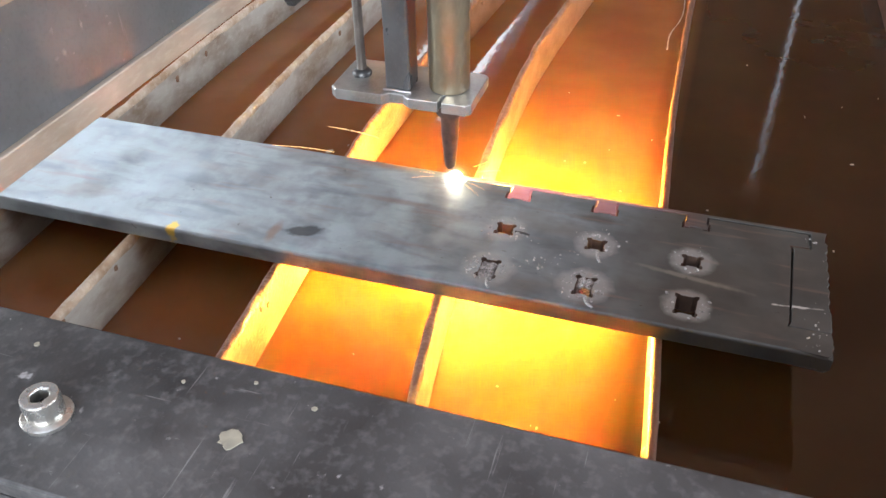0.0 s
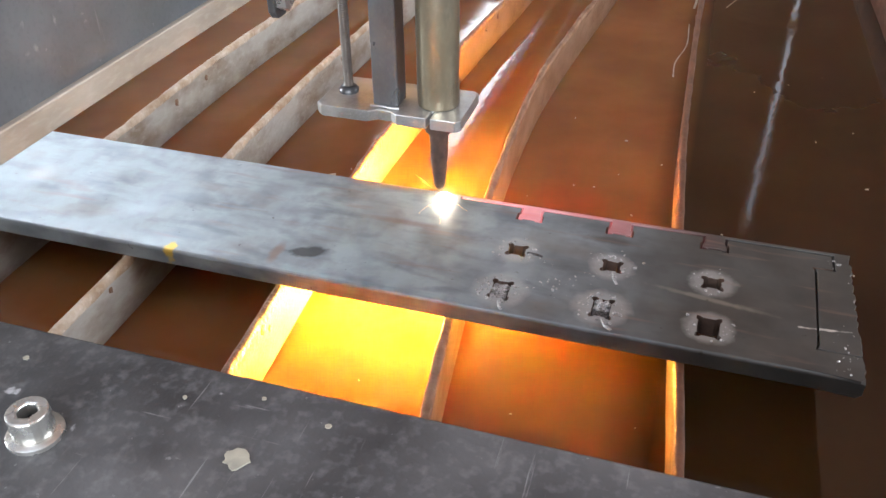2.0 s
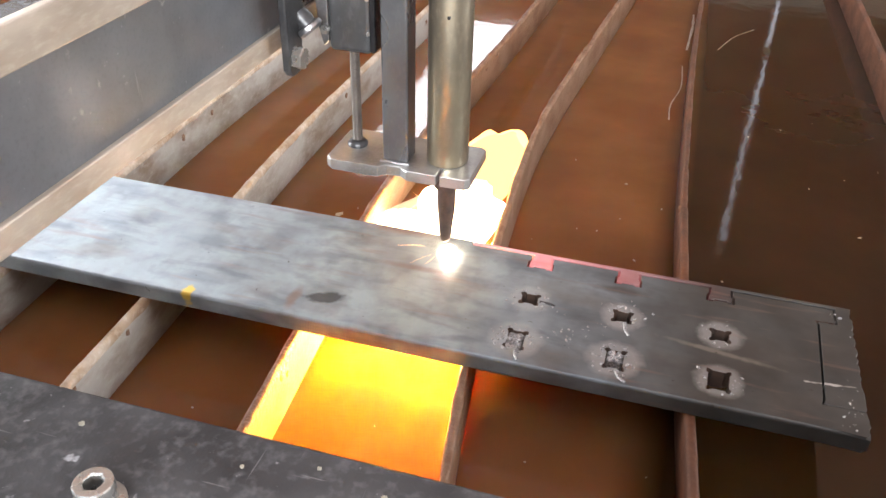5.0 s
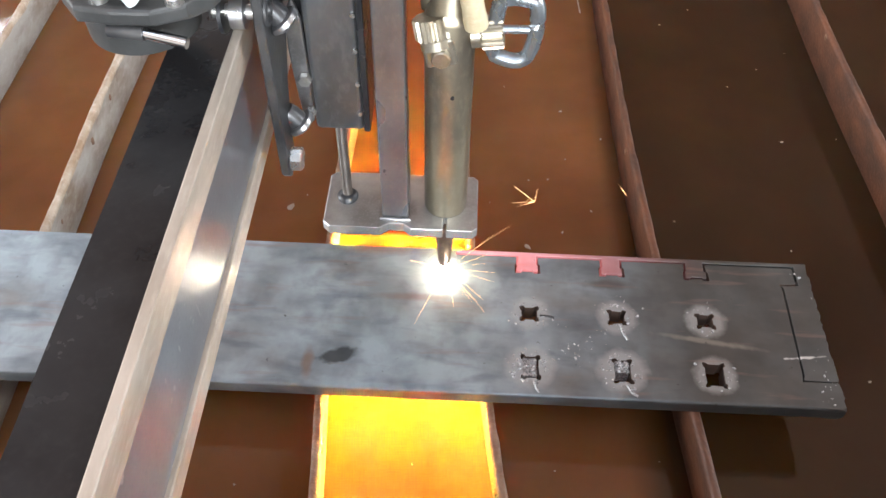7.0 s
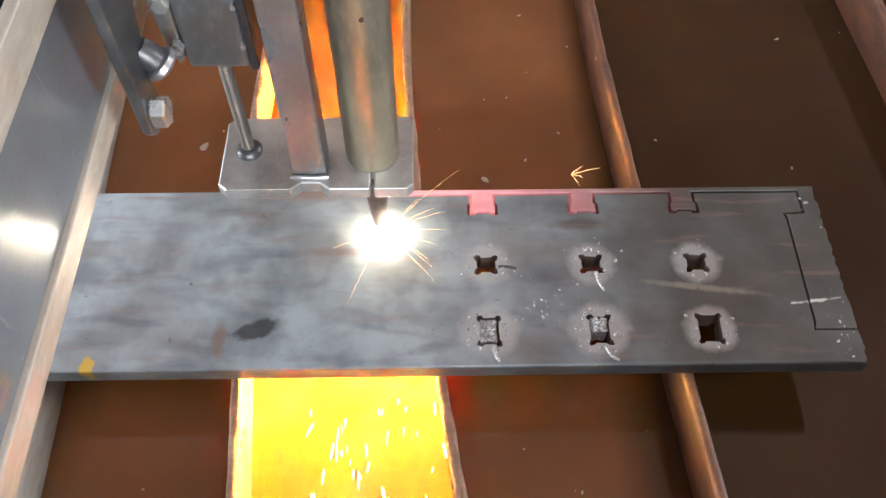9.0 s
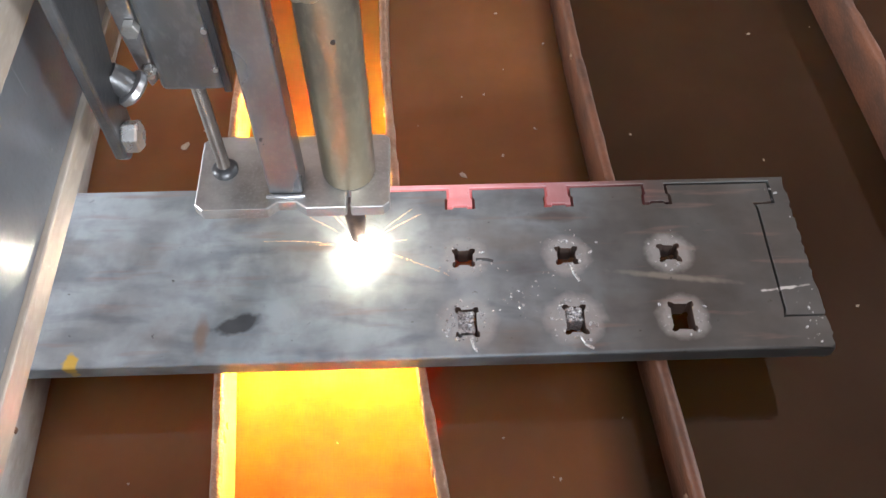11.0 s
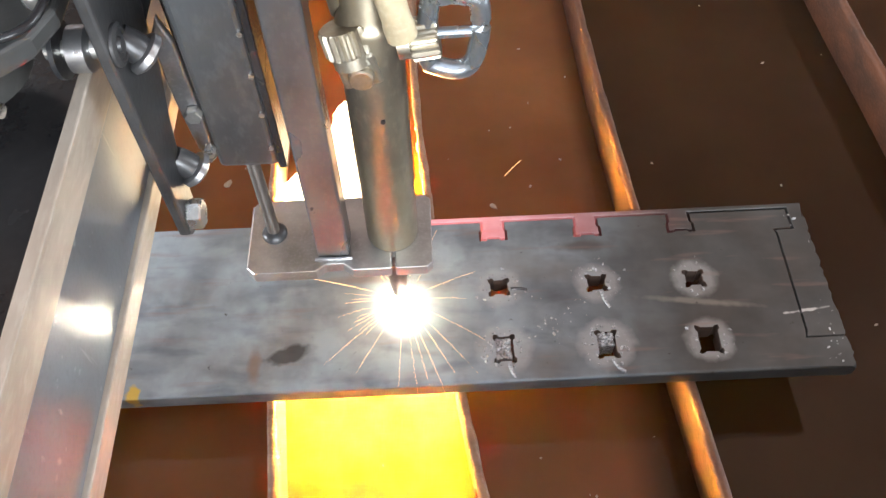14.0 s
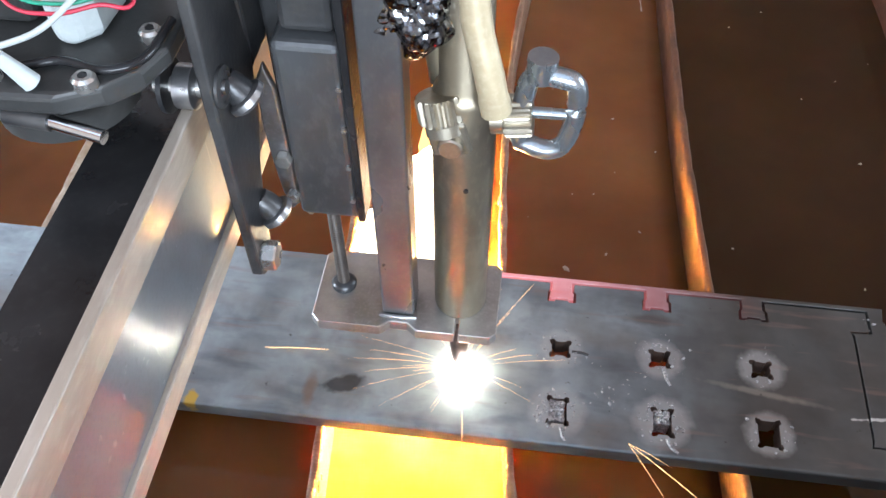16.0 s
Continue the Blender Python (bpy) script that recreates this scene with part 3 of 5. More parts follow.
# flakes of scale afloat
M_FLAKE = material("pale_scale_flake", (0.42, 0.36, 0.28), 0.6, 0.0, (0.3, 0.24, 0.17), scale=300)
for k, (fx, fy, fr) in enumerate(((-0.214, 0.163, 0.0032), (-0.185, 0.18, 0.0018), (-0.16, 0.205, 0.0012), (-0.195, 0.24, 0.0012), (0.0, 0.17, 0.0012), (0.02, 0.3, 0.0015), (-0.412, 0.195, 0.0045), (-0.40, 0.21, 0.001),
                                  (-0.20, -0.03, 0.001), (-0.17, -0.055, 0.0014), (-0.295, -0.03, 0.0008), (-0.41, -0.05, 0.001), (0.03, 0.05, 0.0014), (-0.18, 0.33, 0.0015),
                                  *[(-0.245 + 0.37 * ((k * 0.618) % 1), 0.13 + 0.4 * ((k * 0.414 + 0.2) % 1), 0.0005 + 0.0008 * ((k * 0.73) % 1) ** 2) for k in range(16)],
                                  *[(-0.22 + 0.30 * ((k * 0.618 + 0.3) % 1), -0.02 - 0.14 * ((k * 0.414) % 1), 0.0004 + 0.0005 * ((k * 0.73) % 1)) for k in range(8)])):
    rnd = random.Random(k)
    ring = [(fr * rnd.uniform(0.4, 1.3) * math.cos(math.pi / 4 * a), fr * rnd.uniform(0.3, 0.8) * math.sin(math.pi / 4 * a)) for a in range(8)]
    fl = tagged(part("scale_flake", slab([ring], 0.0, 0.0006), M_FLAKE), "pale flake of scale floating on the muddy water", "flake", "floating flakes")
    fl.location, fl.rotation_euler.z = (fx, fy, WATER_Z), rnd.uniform(0, 6)

# pale strands laid on the water in place of reflected light
M_REFLECTION = material("pale_reflection", (0.40, 0.33, 0.26), 0.35, 0.0, (0.26, 0.17, 0.10), scale=120)
for pts, wide in (([(-0.143, 0.86), (-0.142, 0.804), (-0.145, 0.711)], 0.0028), ([(-0.147, 0.652), (-0.145, 0.584), (-0.153, 0.529), (-0.152, 0.488)], 0.0014), ([(-0.107, 0.725), (-0.087, 0.783), (-0.061, 0.823)], 0.0009)):
    line = curve_points([(x, y, 0) for x, y in pts], 7)
    bm = sweep(line, [wide * (0.35 + 0.9 * abs(noise.noise((p.y * 60, p.x * 40, 3)))) for p in line], 8)
    bmesh.ops.scale(bm, vec=(1, 1, 0.25), verts=bm.verts)
    strand = smooth(tagged(part("reflection_strand", bm, M_REFLECTION), "pale strand laid on the muddy water as a reflection", "scum", "scum on the water"), 80)
    strand.location.z = WATER_Z

# front rail plate with its bolt
rail = empty("table_side_rail", "scratched black steel side rail of the table", "side rail")
bevelled(part("top_plate", box(-1.26, 1.26, -0.262, -0.1925, 0.102, 0.110), M_BLACK, rail), 0.0012)
part("web", box(-1.26, 1.26, -0.262, -0.254, -0.36, 0.102), M_BLACK, rail)
part("inner_web", box(-1.26, 1.26, -0.209, -0.201, -0.36, 0.102), M_BLACK, rail)
for bx in (-0.308, -0.62, 0.02, 0.34):
    bolt = empty("socket_bolt", "zinc socket-head bolt on a washer in the black rail", "bolt", "rail bolts", at=(bx, -0.235, 0.110))
    smooth(part("washer", lathe([(0.0088, 0.0), (0.0088, 0.0014), (0.0082, 0.0018)]), M_ZINC, bolt))
    hexa = [(0.0034 * math.cos(math.pi / 3 * k + 0.3), 0.0034 * math.sin(math.pi / 3 * k + 0.3)) for k in range(6)]
    ringo = [(0.0065 * math.cos(math.pi / 16 * k), 0.0065 * math.sin(math.pi / 16 * k)) for k in range(32)]
    bevelled(part("head", slab([ringo, hexa], 0.0018, 0.0105), M_ZINC, bolt), 0.0006)
    part("socket_floor", lathe([(0.0045, 0.0018), (0.0045, 0.004)], n=12), M_DARK, bolt)

def splash(r, seed):
    rnd = random.Random(seed)
    ring = [(r * (1 + rnd.uniform(-0.25, 0.25)) * math.cos(2 * math.pi * k / 18), r * (1 + rnd.uniform(-0.25, 0.25)) * math.sin(2 * math.pi * k / 18)) for k in range(18)]
    return slab([ring], 0.0, 0.0005)


M_SPLASH = material("dried_splash", (0.30, 0.28, 0.22), 0.7, 0.0, (0.2, 0.19, 0.16), scale=200)
for k, (px, py, pr) in enumerate(((-0.243, -0.2255, 0.0038), (-0.222, -0.2055, 0.0010), (-0.247, -0.2005, 0.0007), (-0.272, -0.2075, 0.0007), (-0.17, -0.236, 0.0012), (-0.205, -0.243, 0.0016), (-0.335, -0.207, 0.0010))):
    sp = tagged(part("dried_splash", splash(pr, k), M_SPLASH), "pale dried splash on the black rail", "splash", "splashes on the rail")
    sp.location = (px, py, 0.1101)

# ---- steel bar being cut ----
def dogbone(cx, cy, a, b, seed):
    """Slot outline with relief ears in its four corners and a rough edge."""
    e, d = 0.0029, 0.0014
    quarter = [(a - d, 0.0), (a - d, b - e - 0.001), (a - 0.0002, b - e), (a, b - 0.0008), (a - 0.0008, b), (a - e, b - 0.0002), (a - e - 0.001, b - d)]
    pts = quarter + [(-x, y) for x, y in quarter[::-1]]
    pts += [(-x, -y) for x, y in quarter[1:]] + [(x, -y) for x, y in quarter[:0:-1]]
    rnd = random.Random(seed)
    return [(cx + x + rnd.uniform(-3e-4, 3e-4), cy + y + rnd.uniform(-3e-4, 3e-4)) for x, y in pts]


def tab_outline(cx, grow):
    """The open outline of a tab, left to right, widened by grow."""
    g = grow
    return [(cx - 0.0062 - g, 0.1112 - g), (cx - 0.0062 - g, 0.1035), (cx - 0.0074 - g, 0.1025), (cx - 0.0074 - g, 0.0968 - g), (cx - 0.0045, 0.0968 - g),
            (cx - 0.0040, 0.0980 - g), (cx + 0.0040, 0.0980 - g), (cx + 0.0045, 0.0968 - g), (cx + 0.0074 + g, 0.0968 - g), (cx + 0.0074 + g, 0.1025),
            (cx + 0.0062 + g, 0.1035), (cx + 0.0062 + g, 0.1112 - g)]


RIGHT, LEFT, FRONT, BACK, CUT = -0.0205, -0.78, -0.0040, 0.1142, -0.272
TABS = (-0.2205, -0.1605, -0.1005)
ragged = random.Random(41)
outer = [(LEFT, FRONT), (RIGHT + 0.0006, FRONT), *[(RIGHT + ragged.uniform(-0.0004, 0.0014), FRONT + 0.0022 * j) for j in range(1, 9)], (RIGHT, 0.0155), (-0.0438, 0.0155), (-0.0432, 0.0185), (-0.0428, 0.020), (-0.0412, 0.0905), (-0.0424, 0.0947),
         (-0.0307, 0.0953), (-0.0307, 0.1095)]
for cx in TABS[::-1]:
    outer += tab_outline(cx, 0.0017)[::-1]
outer += [(CUT, 0.1095), (CUT, BACK), (LEFT, BACK)]
scrap = [(CUT + 0.0004, BACK), (CUT + 0.0004, 0.1112)]
for cx in TABS:
    scrap += tab_outline(cx, 0.0)
scrap += [(-0.0290, 0.1112), (-0.0290, 0.0940), (-0.0408, 0.0936), (-0.0398, 0.0905), (-0.0415, 0.020), (-0.0422, 0.0180), (-0.0428, 0.0165), (RIGHT, 0.0165), *[(RIGHT + ragged.uniform(-0.0006, 0.0012), 0.019 + 0.0033 * j) for j in range(28)], (RIGHT + 0.001, BACK)]
HOLES = [(-0.22, 0.06, 0.0067, 0.0064), (-0.16, 0.06, 0.0067, 0.0064), (-0.10, 0.06, 0.0067, 0.0064),
         (-0.22, 0.0175, 0.0068, 0.0095), (-0.16, 0.0175, 0.0068, 0.0095), (-0.10, 0.0175, 0.0074, 0.0095)]
def bar_mesh():
    bm = slab([outer] + [dogbone(*h, k) for k, h in enumerate(HOLES)], -BAR_T, 0.0)
    # rolled, rounded front arris
    rim = [e for e in bm.edges if all(abs(v.co.y - FRONT) < 1e-6 for v in e.verts) and e.calc_length() > 0.1]
    bmesh.ops.bevel(bm, geom=rim, offset=0.0022, segments=4, affect="EDGES", profile=0.5)
    return bm


bar = empty("steel_flat_bar", "blue-grey mill-scale flat bar with slots cut near its end", "steel bar")
body = part("bar_body", bar_mesh(), M_PLATE, bar)
body.data.materials.append(M_CUT)
for p in body.data.polygons:
    if abs(p.normal.z) < 0.3 and p.center.x > -0.28 and p.center.y > FRONT + 0.001:
        p.material_index = 1
bevelled(body, 0.0004, 2)
bevelled(part("cut_edge_strip", slab([scrap], -BAR_T, 0.0), M_HOT, bar, "edge strip with tabs, still pink hot near the torch"), 0.0003, 1)


def beads(seed):
    """Frozen slag drops round the slots, joined."""
    rnd = random.Random(seed)
    bm = bmesh.new()
    spots = [(-0.22, 0.06, 60, 0.009), (-0.16, 0.06, 70, 0.011), (-0.10, 0.06, 30, 0.009), (-0.22, 0.0175, 170, 0.010), (-0.16, 0.0175, 100, 0.010), (-0.10, 0.0175, 44, 0.010), (-0.19, 0.035, 34, 0.03), (-0.0225, 0.006, 26, 0.010), (-0.0235, 0.028, 16, 0.008), (-0.024, 0.095, 14, 0.008)]
    for cx, cy, n, r in spots:
        for _ in range(n):
            a, d = rnd.uniform(0, 6.28), abs(rnd.gauss(0.009, r * 0.35))
            x, y = cx + d * math.cos(a), cy + d * math.sin(a)
            if x > RIGHT - 0.0008 or y < FRONT + 0.0024 or any(abs(x - hx) < ha and abs(y - hy) < hb for hx, hy, ha, hb in HOLES):
                continue
            s = 0.00022 + 0.00085 * rnd.random() ** 3
            geo = bmesh.ops.create_icosphere(bm, subdivisions=1, radius=s)["verts"]
            bmesh.ops.transform(bm, matrix=Matrix.Translation((x, y, s * 0.35)) @ Matrix.Rotation(rnd.uniform(0, 3), 4, "Z") @ Matrix.Diagonal((1, rnd.uniform(0.6, 2.2), 0.7, 1)), verts=geo)
    return bm


tagged(smooth(part("slag_crust", beads(4), M_SLAG, bar, "bright frozen slag beads round the slots"), 80), kind="stuff")


def slag_run(points, r):
    return sweep(curve_points(points, 5), r, 8)


for pts in ([(-0.158, 0.0525, 0.0003), (-0.157, 0.047, 0.0004), (-0.1545, 0.042, 0.0003)], [(-0.218, 0.007, 0.0004), (-0.217, 0.002, 0.0004), (-0.215, -0.001, 0.0003)],
            [(-0.158, 0.007, 0.0004), (-0.156, 0.002, 0.0004), (-0.152, -0.001, 0.0003)], [(-0.213, 0.0585, 0.0002), (-0.207, 0.0582, 0.0003), (-0.203, 0.057, 0.0002)]):
    smooth(part("slag_run", slag_run(pts, 0.0009), M_SLAG if pts[0][0] != -0.213 else M_DARK, bar, "run of frozen slag below a slot"), 80)


def slug(cx, cy, w, h, seed):
    """A cut-out still lodged in its slot, crusted with slag."""
    rnd = random.Random(seed)
    bm = slab([[(cx + x * w, cy + y * h) for x, y in ((-1, -0.8), (-0.75, -1), (0, -0.85), (0.8, -1), (1, -0.7), (0.85, 0), (1, 0.8), (0.7, 1), (0, 0.9), (-0.8, 1), (-1, 0.75), (-0.85, 0))]], -0.012, -0.0016)
    for _ in range(34):
        s = rnd.uniform(0.0006, 0.0017)
        geo = bmesh.ops.create_icosphere(bm, subdivisions=2, radius=s)["verts"]
        bmesh.ops.translate(bm, vec=(cx + rnd.uniform(-0.8, 0.8) * w, cy + rnd.uniform(-0.8, 0.8) * h, -0.0012 + rnd.uniform(-0.001, 0.0008)), verts=geo)
    return bm


for cx, cy, w, h, seed in ((-0.2205, 0.0185, 0.0050, 0.0072, 1), (-0.160, 0.0215, 0.0050, 0.0046, 2)):
    s = part("cut_slug", slug(cx, cy, w, h, seed), M_SLAG)
    tagged(s, "slag-crusted steel cut-out stuck in its slot", "steel offcut", "stuck cut-outs")
    s.location.z = -0.0004

# ---- gantry beam (moves along x) ----
BEAM_X = -0.3772
gantry = empty("gantry_beam", "dark polished gantry beam with pale square-bar rails and a rack", "gantry beam")
part("box_section", box(-0.038, -0.0025, -0.75, 1.35, 0.1597, 0.2100), M_FACE, gantry, "polished dark steel box section")
part("top_cover", box(-0.0370, -0.0054, -0.75, 1.35, 0.2162, 0.2190), M_TOP, gantry, "shiny black top of the beam")
part("lower_web", box(-0.038, -0.0142, -0.75, 1.35, 0.1480, 0.1593), M_DARK, gantry)
part("upper_web", box(-0.038, -0.0054, -0.75, 1.35, 0.2104, 0.2158), M_DARK, gantry)
for za, zb, wide in ((0.1470, 0.1594, 0.0140), (0.2104, 0.2282, 0.0050)):
    bevelled(part("rail_bar", box(-wide, 0.0, -0.75, 1.35, za, zb), M_BAR, gantry, "bare pale square-bar rail"), 0.0008)


def rack():
    bm = bmesh.new()
    pitch, n = 0.0047, 300
    prof = []
    y = -0.55
    for _ in range(n):
        prof += [(-0.046, y), (-0.046, y + pitch * 0.25), (-0.0495, y + pitch * 0.45), (-0.0495, y + pitch * 0.75)]
        y += pitch
    lower = [bm.verts.new((a, b, 0.168)) for a, b in prof]
    upper = [bm.verts.new((a, b, 0.182)) for a, b in prof]
    il, iu = [bm.verts.new((-0.0381, b, 0.168)) for _, b in prof], [bm.verts.new((-0.0381, b, 0.182)) for _, b in prof]
    for k in range(len(prof) - 1):
        bm.faces.new((lower[k], lower[k + 1], upper[k + 1], upper[k]))
        bm.faces.new((upper[k], upper[k + 1], iu[k + 1], iu[k]))
        bm.faces.new((il[k], il[k + 1], lower[k + 1], lower[k]))
        bm.faces.new((iu[k], iu[k + 1], il[k + 1], il[k]))
    return bm


part("gear_rack", rack(), M_DARK, gantry, "black toothed rack")

# ---- torch carriage (moves along x and y; origin on the torch axis at bar height) ----
carriage = empty("torch_carriage", "roller carriage with clamp plate, post and lead screw on the beam", "torch carriage")
notch = [(-0.0745, -0.0285), (-0.0420, -0.0285), (-0.0395, -0.0265), (-0.0370, -0.0245), (-0.0280, -0.0245), (-0.0255, -0.0265), (-0.0230, -0.0285), (-0.0030, -0.0285), (-0.0028, -0.017),
         (-0.0010, -0.017), (-0.0008, -0.0285), (0.0157, -0.0285), (0.0187, -0.0255), (0.0187, 0.0165), (0.0157, 0.0195), (-0.0745, 0.0195), (-0.0785, 0.0155), (-0.0785, -0.0245)]
CLAMP_Z = 0.0735
bevelled(part("clamp_plate", slab([notch], CLAMP_Z - 0.0075, CLAMP_Z), M_HOLDER, carriage, "rounded steel clamp plate with a slit"), 0.0013, 3)
bevelled(part("post", box(-0.0415, -0.0245, -0.0200, -0.0030, CLAMP_Z, 0.36), M_POST, carriage, "square steel tube post"), 0.0015, 3)
post_weld = bmesh.new()
add_sweep(post_weld, curve_points([(-0.0425, -0.0210, CLAMP_Z + 0.0005), (-0.036, -0.0218, CLAMP_Z + 0.001), (-0.030, -0.0216, CLAMP_Z + 0.0005), (-0.0235, -0.0210, CLAMP_Z + 0.0005)], 6), 0.0012, 8)
smooth(part("weld_bead", post_weld, M_STEEL, carriage), 80)


def threaded(x, y, za, zb, r, pitch):
    prof, z = [], za
    while z < zb:
        prof += [(r, z), (r, z + pitch * 0.25), (r * 0.86, z + pitch * 0.5), (r * 0.86, z + pitch * 0.75)]
        z += pitch
    return lathe(prof, Matrix.Translation((x, y, 0)), 14)


smooth(part("lead_screw", threaded(-0.0650, -0.0035, CLAMP_Z, 0.143, 0.0033, 0.0015), M_SCREW, carriage, "dark threaded lead screw"), 60)
smooth(part("screw_collar", lathe([(0.0066, 0.0), (0.0068, 0.0020), (0.0048, 0.0042)], Matrix.Translation((-0.0650, -0.0035, CLAMP_Z)), 20), M_DARK, carriage), 50)
bevelled(part("slide_block", box(-0.0770, -0.0490, -0.0150, 0.030, 0.1415, 0.2400), M_SLIDE, carriage, "grey steel slide housing"), 0.0032, 3)
bevelled(part("slide_guide", box(-0.0489, -0.0452, -0.0190, 0.025, 0.1445, 0.36), M_TOP, carriage), 0.001)
for gz in (0.155, 0.176, 0.198, 0.22):
    smooth(part("gib_screw", lathe([(0.0013, 0), (0.0013, 0.0014)], along_y((-0.0510, -0.0162, gz)), 10), M_ZINC, carriage), 40)
bevelled(part("slide_top", box(-0.0740, -0.0520, -0.008, 0.026, 0.240, 0.262), M_DARK, carriage), 0.003)
# roller plate beside the beam, with bearings and nuts
RP = -0.101
plate_outline = [(-0.0505, 0.1395), (-0.0470, 0.1350), (-0.0370, 0.1350), (-0.0325, 0.1400), (-0.0290, 0.165), (-0.0225, 0.186), (-0.0130, 0.203), (-0.0080, 0.228), (-0.0140, 0.262), (-0.0200, 0.36),
                 (-0.0420, 0.36), (-0.0480, 0.275), (-0.0500, 0.240), (-0.0505, 0.19)]
to_side = Matrix(((0, 0, 1, 0), (1, 0, 0, 0), (0, 1, 0, 0), (0, 0, 0, 1)))
bm = slab([plate_outline], 0.0095 + RP, 0.0145 + RP)
bm.transform(to_side)
bevelled(part("roller_plate", bm, M_DARK, carriage, "blackened steel roller plate"), 0.0012)


def hexnut(at, r, h):
    return lathe([(r * 0.92, 0), (r, h * 0.12), (r, h * 0.88), (r * 0.92, h)], along_x(at), 6)


for y in (-0.0394, 0.045):
    z = 0.2366
    smooth(part("bearing", lathe([(0.0062, 0), (0.0084, 0.0006), (0.0084, 0.0070), (0.0062, 0.0076)], along_x((RP - 0.0030, y, z))), M_STEEL, carriage, "steel ball bearing roller"), 40)
    smooth(part("bearing_washer", lathe([(0.0105, 0), (0.0105, 0.0018)], along_x((RP - 0.0072, y, z)), 32), M_DARK, carriage), 40)
    smooth(part("axle", lathe([(0.0036, 0), (0.0036, 0.024)], along_x((RP - 0.0115, y, z)), 16), M_ZINC, carriage), 40)
# bolt and flanged bushings on the outer side of the roller plate
part("hex_bolt", hexnut((RP + 0.0147, -0.0442, 0.1464), 0.0068, 0.0066), M_ZINC, carriage, "zinc hex bolt head")
for y, z in ((-0.0310, 0.1690), (-0.0340, 0.2370)):
    slope = Matrix.Translation((RP + 0.0125, y, z)) @ Matrix.Rotation(radians(140), 4, "Y")
    smooth(part("bushing", lathe([(0.0050, 0), (0.0058, 0.004), (0.0058, 0.0090)], slope, 28), M_DARK, carriage, "dark rubber bushing"), 35)
    smooth(part("bushing_flange", lathe([(0.0068, 0.0090), (0.0080, 0.0098), (0.0082, 0.0122), (0.0062, 0.0138)], slope, 28), M_STEEL, carriage, "steel flange ring"), 35)
smooth(part("pivot_boss", lathe([(0.0078, 0), (0.0078, 0.0012), (0.0060, 0.0018), (0.0056, 0.0010), (0.0030, 0.0010), (0.0026, 0.0022)], along_x((RP + 0.0146, -0.0420, 0.2400)), 28), M_DARK, carriage, "worn round pivot boss"), 35)
# lever plate between roller plate and slide
lever = [(-0.0810, 0.1430), (-0.0775, 0.1470), (-0.0772, 0.180), (-0.0780, 0.215), (-0.0815, 0.228), (-0.0860, 0.218), (-0.0868, 0.195), (-0.0855, 0.172), (-0.0840, 0.155)]
to_front = Matrix(((1, 0, 0, 0), (0, 0, -1, 0), (0, 1, 0, 0), (0, 0, 0, 1)))
bm = slab([lever], 0.010, 0.0135)
bm.transform(to_front)
bevelled(part("lever_plate", bm, M_STEEL, carriage, "scuffed steel lever plate"), 0.001)
for nx, nz, nr in ((-0.0795, 0.178, 0.0038), (-0.0785, 0.155, 0.0030)):
    part("hex_nut", lathe([(nr * 0.9, 0), (nr, 0.0006), (nr, 0.004), (nr * 0.9, 0.0046)], along_y((nx, -0.0136, nz)) @ Matrix.Rotation(radians(180), 4, "X"), 6), M_ZINC, carriage)
bevelled(part("carriage_bracket", box(RP + 0.0147, -0.0770, 0.008, 0.018, 0.165, 0.36), M_DARK, carriage, "blackened bracket joining slide and roller plate"), 0.002)
bevelled(part("cross_plate", box(RP + 0.0095, RP + 0.0145, -0.010, 0.060, 0.222, 0.36), M_DARK, carriage), 0.002)

# torch
torch = empty("cutting_torch", "heat-stained brass cutting torch with a sooty nozzle", "cutting torch")
AX, AY = -0.002, -0.0055
tube = part("barrel", lathe([(0.0131, 0.0740), (0.0135, 0.0760), (0.0135, 0.2160), (0.0126, 0.2190), (0.0105, 0.2220), (0.0105, 0.36)], Matrix.Translation((AX, AY, 0)), 40), M_TUBE, torch, "heat-stained brass barrel")
smooth(tube, 35)
smooth(part("collar", lathe([(0.0088, 0.0545), (0.0095, 0.0575), (0.0107, 0.0605), (0.0107, 0.0655)], Matrix.Translation((AX, AY, 0)), 28), M_NOZZLE, torch, "sooty nozzle nut"), 35)
smooth(part("nozzle", lathe([(0.0026, 0.0110), (0.0038, 0.0135), (0.0060, 0.038), (0.0064, 0.054), (0.0086, 0.0545)], Matrix.Translation((AX, AY, 0)), 28), M_NOZZLE, torch, "tapered copper nozzle"), 35)
smooth(part("port", lathe([(0.0011, 0), (0.0011, 0.0012)], along_y((0.0005, -0.0196, 0.172)), 12), M_TOP, torch, "small dark port in the barrel"), 40)


def ribbed_knob(at, turn, r=0.0085, length=0.016):
    """A fluted grip with a plain boss below it."""
    m = Matrix.Translation(at) @ turn
    bm = bmesh.new()
    n = 64
    prof = [(0.80, 0.0, 0), (0.80, 0.30, 0), (0.92, 0.32, 0), (1.0, 0.38, 1), (1.0, 0.95, 1), (0.9, 1.0, 0)]
    rings = []
    for k, h, flute in prof:
        rings.append([bm.verts.new(m @ Vector((r * (k - (0.17 if flute and j % 4 in (0, 1) else 0)) * math.cos(2 * math.pi * j / n), r * (k - (0.17 if flute and j % 4 in (0, 1) else 0)) * math.sin(2 * math.pi * j / n), h * length))) for j in range(n)])
    for a, b in zip(rings, rings[1:]):
        for j in range(n):
            bm.faces.new((a[j], a[(j + 1) % n], b[(j + 1) % n], b[j]))
    bm.faces.new(rings[0][::-1])
    bm.faces.new(rings[-1])
    return bm


